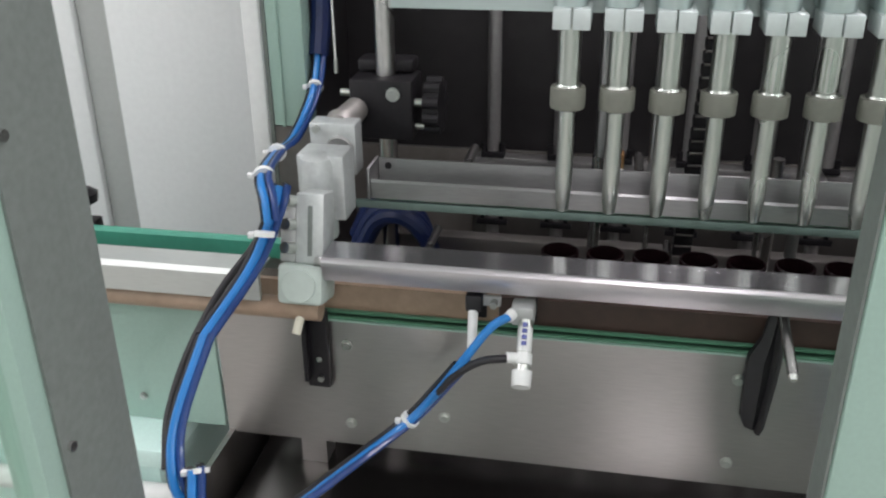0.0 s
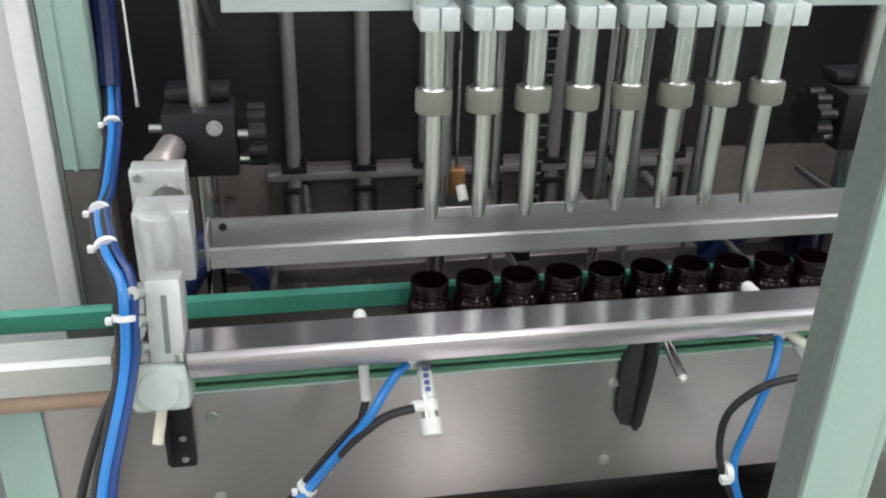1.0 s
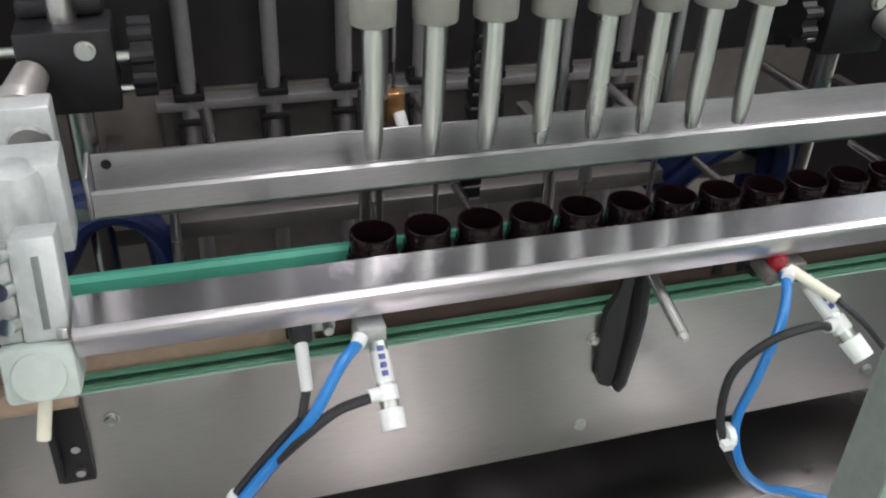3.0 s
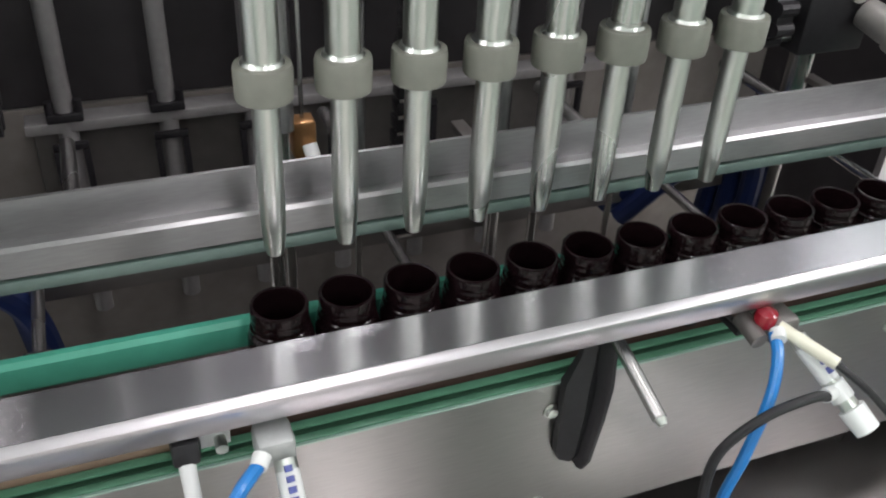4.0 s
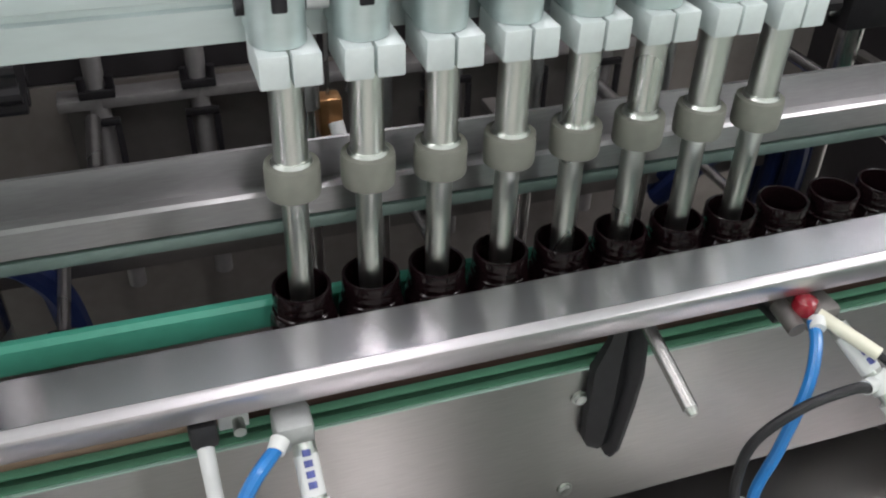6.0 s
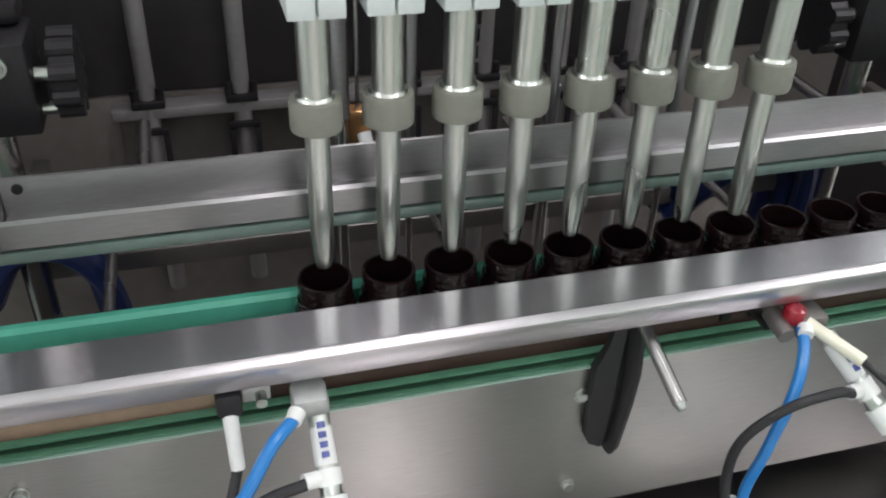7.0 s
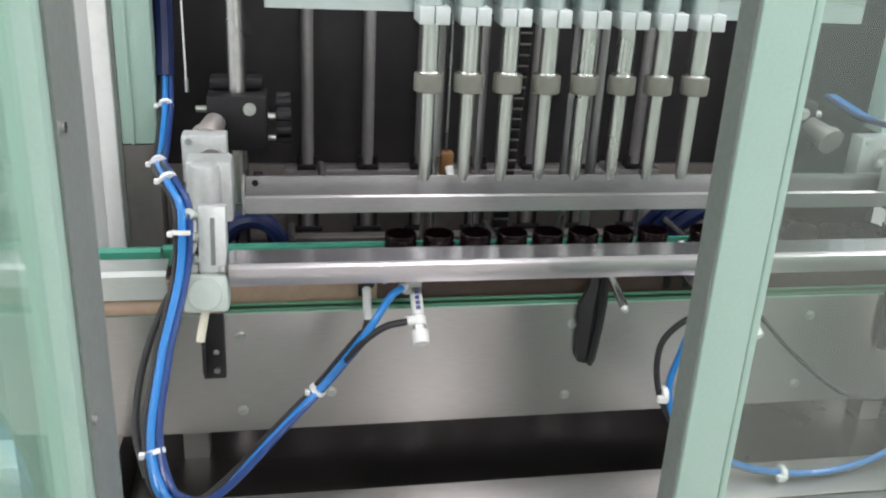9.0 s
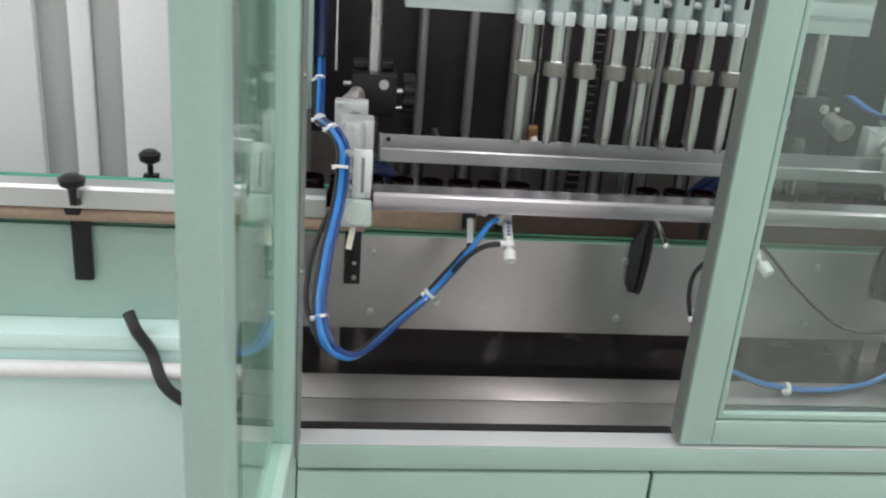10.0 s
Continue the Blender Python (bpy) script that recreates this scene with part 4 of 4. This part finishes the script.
    for p in ((0.352, -0.121, 0.785), (0.572, -0.136, 0.635)):
        bm = C((p[0] - 0.004, p[1], p[2]), (p[0] + 0.004, p[1], p[2]), 0.014, seg=16)
        box(bm, p[0] - 0.014, p[0] - 0.002, p[1] - 0.018, p[1] - 0.008, p[2] - 0.004, p[2] + 0.004)
        part("cable_tie", bm, WHITE, u, "white cable tie")
    w = thing("hose_bundle", "blue hoses looped over the infeed stop", "hose bundle")
    for k in range(3):
        part("hose", hose(bmesh.new(), [(0.80 + 0.008 * k, 0.30, 1.155), (0.803 + 0.008 * k, 0.20, 1.142), (0.825, 0.135 + 0.008 * k, 1.140), (0.868, 0.11, 1.118 + 0.006 * k), (0.893, 0.06 + 0.006 * k, 1.06), (0.905, 0.0, 0.95), (0.915, -0.03, 0.85), (0.925, -0.03, 0.76)], 0.0055), BLUE if k else NAVY, w, "blue hose")
    for pts in ([(-0.335, 0.27, 0.86), (-0.30, 0.25, 0.925), (-0.262, 0.235, 0.945), (-0.228, 0.235, 0.925), (-0.208, 0.245, 0.875), (-0.20, 0.26, 0.78)],
                [(0.49, 0.30, 0.84), (0.53, 0.26, 0.92), (0.59, 0.25, 0.955), (0.64, 0.255, 0.94), (0.665, 0.27, 0.88), (0.67, 0.28, 0.78)]):
        n = thing("thick_hose", "thick dark blue hose arched behind the conveyor", "hose", "dark hoses")
        for k in range(3):
            part("hose", hose(bmesh.new(), [(p[0] - 0.010 * k, p[1] + 0.026 * k, p[2] + 0.004 * k) for p in pts], 0.014), NAVY, n)
    d = thing("hanging_hose", "dark blue hose hanging down the cabin side", "hose")
    part("hose", hose(bmesh.new(), [(-0.40, 0.42, 1.9), (-0.405, 0.40, 1.55), (-0.405, 0.36, 1.26), (-0.405, 0.33, 1.17)], 0.016), NAVY, d)

    k = thing("hanging_cable", "black rubber cable slung across the cabin corner", "cable")
    part("jacket", hose(bmesh.new(), [(-0.40, 0.44, 1.62), (-0.375, 0.45, 1.46), (-0.335, 0.46, 1.37), (-0.30, 0.46, 1.31), (-0.27, 0.45, 1.22)], 0.008), RUBBER, k)
    h = thing("hanging_wire", "thin pale wire hanging beside the clamp column", "wire")
    part("wire", C((-0.368, 0.30, 1.17), (-0.372, 0.30, 1.95), 0.0016, seg=8), WHITE, h)
    part("ferrule", C((-0.3675, 0.30, 1.150), (-0.3675, 0.30, 1.172), 0.0032, seg=10), CHROME, h)


hoses()


# ---- small fittings behind the nozzles ----
def fittings():
    b = thing("brass_fitting", "brass push fitting with white tip on a thin rod", "fitting")
    part("body", B(0.055, 0.078, 0.240, 0.262, 1.022, 1.062, bevel=0.003), BRASS, b)
    part("tip", C((0.070, 0.239, 1.038), (0.073, 0.226, 1.020), 0.0075, seg=14), WHITE, b, "white tip")
    part("rod", C((0.066, 0.251, 1.06), (0.066, 0.251, 1.34), 0.0022, seg=8), ROD_STEEL, b, "thin steel rod")
    for x, y, z0, z1, w in ((0.045, 0.235, 1.06, 1.30, 0.010), (0.118, 0.235, 0.98, 1.30, 0.007), (0.275, 0.235, 1.02, 1.29, 0.007), (0.325, 0.235, 0.92, 1.30, 0.009), (0.425, 0.235, 1.0, 1.30, 0.007)):
        t = thing("push_rod", "thin steel push rod behind the nozzles", "rod", "push rods", (x, y, 0))
        part("rod", C((0, 0, 0.62), (0, 0, z0 + 0.02), w * 0.55, seg=12), ROD_STEEL, t)
        part("barrel", C((0, 0, z0), (0, 0, z1), w, seg=16), TRAY_STEEL, t)
    c = thing("drag_chain", "black drag chain hanging behind the nozzles", "cable chain", "", (0.195, 0.27, 0))
    me = mesh_of("link", B(-0.014, 0.014, -0.010, 0.010, -0.0075, 0.0075, bevel=0.002), BLACK)
    pin = mesh_of("pin", C((-0.0125, -0.003, 0), (0.0125, -0.003, 0), 0.0018, seg=8), GREY_STEEL)
    for i in range(24):
        o = new("link", me)
        o.parent, o.location = c, (-0.0009 * i, 0, 1.33 - 0.0185 * i)
        q = new("pin", pin)
        q.parent, q.location = c, (-0.0009 * i, -0.008, 1.321 - 0.0185 * i)
    s = thing("cross_rail", "steel cross rail below the drip tray", "rail")
    part("bar", B(-0.30, 0.74, 0.300, 0.330, 0.86, 0.885, bevel=0.003), GREY_STEEL, s)
    for x in (0.04, 0.30):
        part("post", C((x, 0.29, 0.62), (x, 0.29, 1.05), 0.009, seg=16), ROD_STEEL, s)


fittings()


# ---- what moves ----
def motions():
    def key(ob, x, y, z, shifts, rz=0.0):
        walk(ob, [(t, pose(x + dx, y + dy, z + dz, rz=rz)) for t, dx, dy, dz in shifts])
    up = [(0, 0), (0.5, 0), (0.62, 0.012), (0.75, 0.027), (0.95, 0.030), (2.7, 0.030), (3.3, 0.022), (3.8, 0.004), (4.0, -0.005), (4.25, -0.035), (4.5, -0.071),
          (4.75, -0.097), (5.0, -0.106), (5.5, -0.104), (6.0, -0.104), (6.5, -0.086), (6.8, -0.062), (7.0, -0.045), (7.25, -0.016), (7.45, 0.0), (8.1, 0.0), (8.3, 0.012), (8.5, 0.027),
          (8.7, 0.030), (10, 0.030)]
    key(HEAD, 0, 0, 0, [(t, 0, 0, dz) for t, dz in up])
    out = [(0, 0), (0.72, 0), (0.86, -0.045), (2.75, -0.045), (3.1, 0.0), (8.54, 0.0), (8.70, -0.045), (10, -0.045)]
    key(RAIL, 0, 0, 0, [(t, 0, dy, 0) for t, dy in out])
    key(SLIDE_IN, 1.155, 0, 0, [(t, 0, dy, 0) for t, dy in out])
    key(SLIDE, 0, 0, 0, [(t, 0, dy, 0) for t, dy in out])
    shut = [(t, (dy + 0.045) / 0.045) for t, dy in out]
    walk(DROP, [(t, pose(-0.346, -0.085 + 0.027 * k, 1.068, ry=17 * k)) for t, k in shut])
    walk(DROP_LOW, [(t, pose(-0.346 - 0.039 * k, -0.085 + 0.027 * k, 1.068 + 0.0125 * k)) for t, k in shut])
    key(GUIDE, 0, 0, 0, [(t, 0, -0.0135 - 0.5 * dy, 0) for t, dy in out])
    slide = [(0, 0), (0.45, 0), (0.7, -0.02), (0.92, -0.055), (2.75, -0.055), (3.2, 0.0), (8.35, 0.0), (8.5, -0.006), (8.78, -0.055), (10, -0.055)]
    key(TRAY, 0, 0, 0, [(t, 0, dy, 0) for t, dy in slide])
    v = 0.378
    leave = [(0, 0), (1.02, 0), (1.15, -0.028), (1.5, -0.160), (2.0, -0.160 - 0.5 * v), (7.3, -0.160 - 5.8 * v), (10, -0.160 - 5.8 * v)]
    for i, ob in enumerate(ROW_A):
        key(ob, 0.06 * i, 0.075, 0.8935, [(t, dx, 0, 0) for t, dx in leave], rz=37 * i)
    enter = [(0, 0), (1.58, 0), (1.72, -0.026), (2.0, -0.134), (2.5, -0.322), (2.86, -0.462), (2.96, -0.48)]
    for i, ob in enumerate(ROW_B):
        key(ob, 0.48 + 0.06 * i, 0.075, 0.8935, [(t, dx, 0, 0) for t, dx in enter + [(8.86, -0.48), (9.0, -0.513), (9.3, -0.622), (10, -0.622 - 0.7 * v)]], rz=53 * i)
    for i, ob in enumerate(ROW_C):
        key(ob, 0.96 + 0.06 * i, 0.075, 0.8935, [(t, dx, 0, 0) for t, dx in enter + [(9.42, -0.48), (9.56, -0.506), (10, -0.506 - 0.44 * v)]], rz=71 * i)


motions()
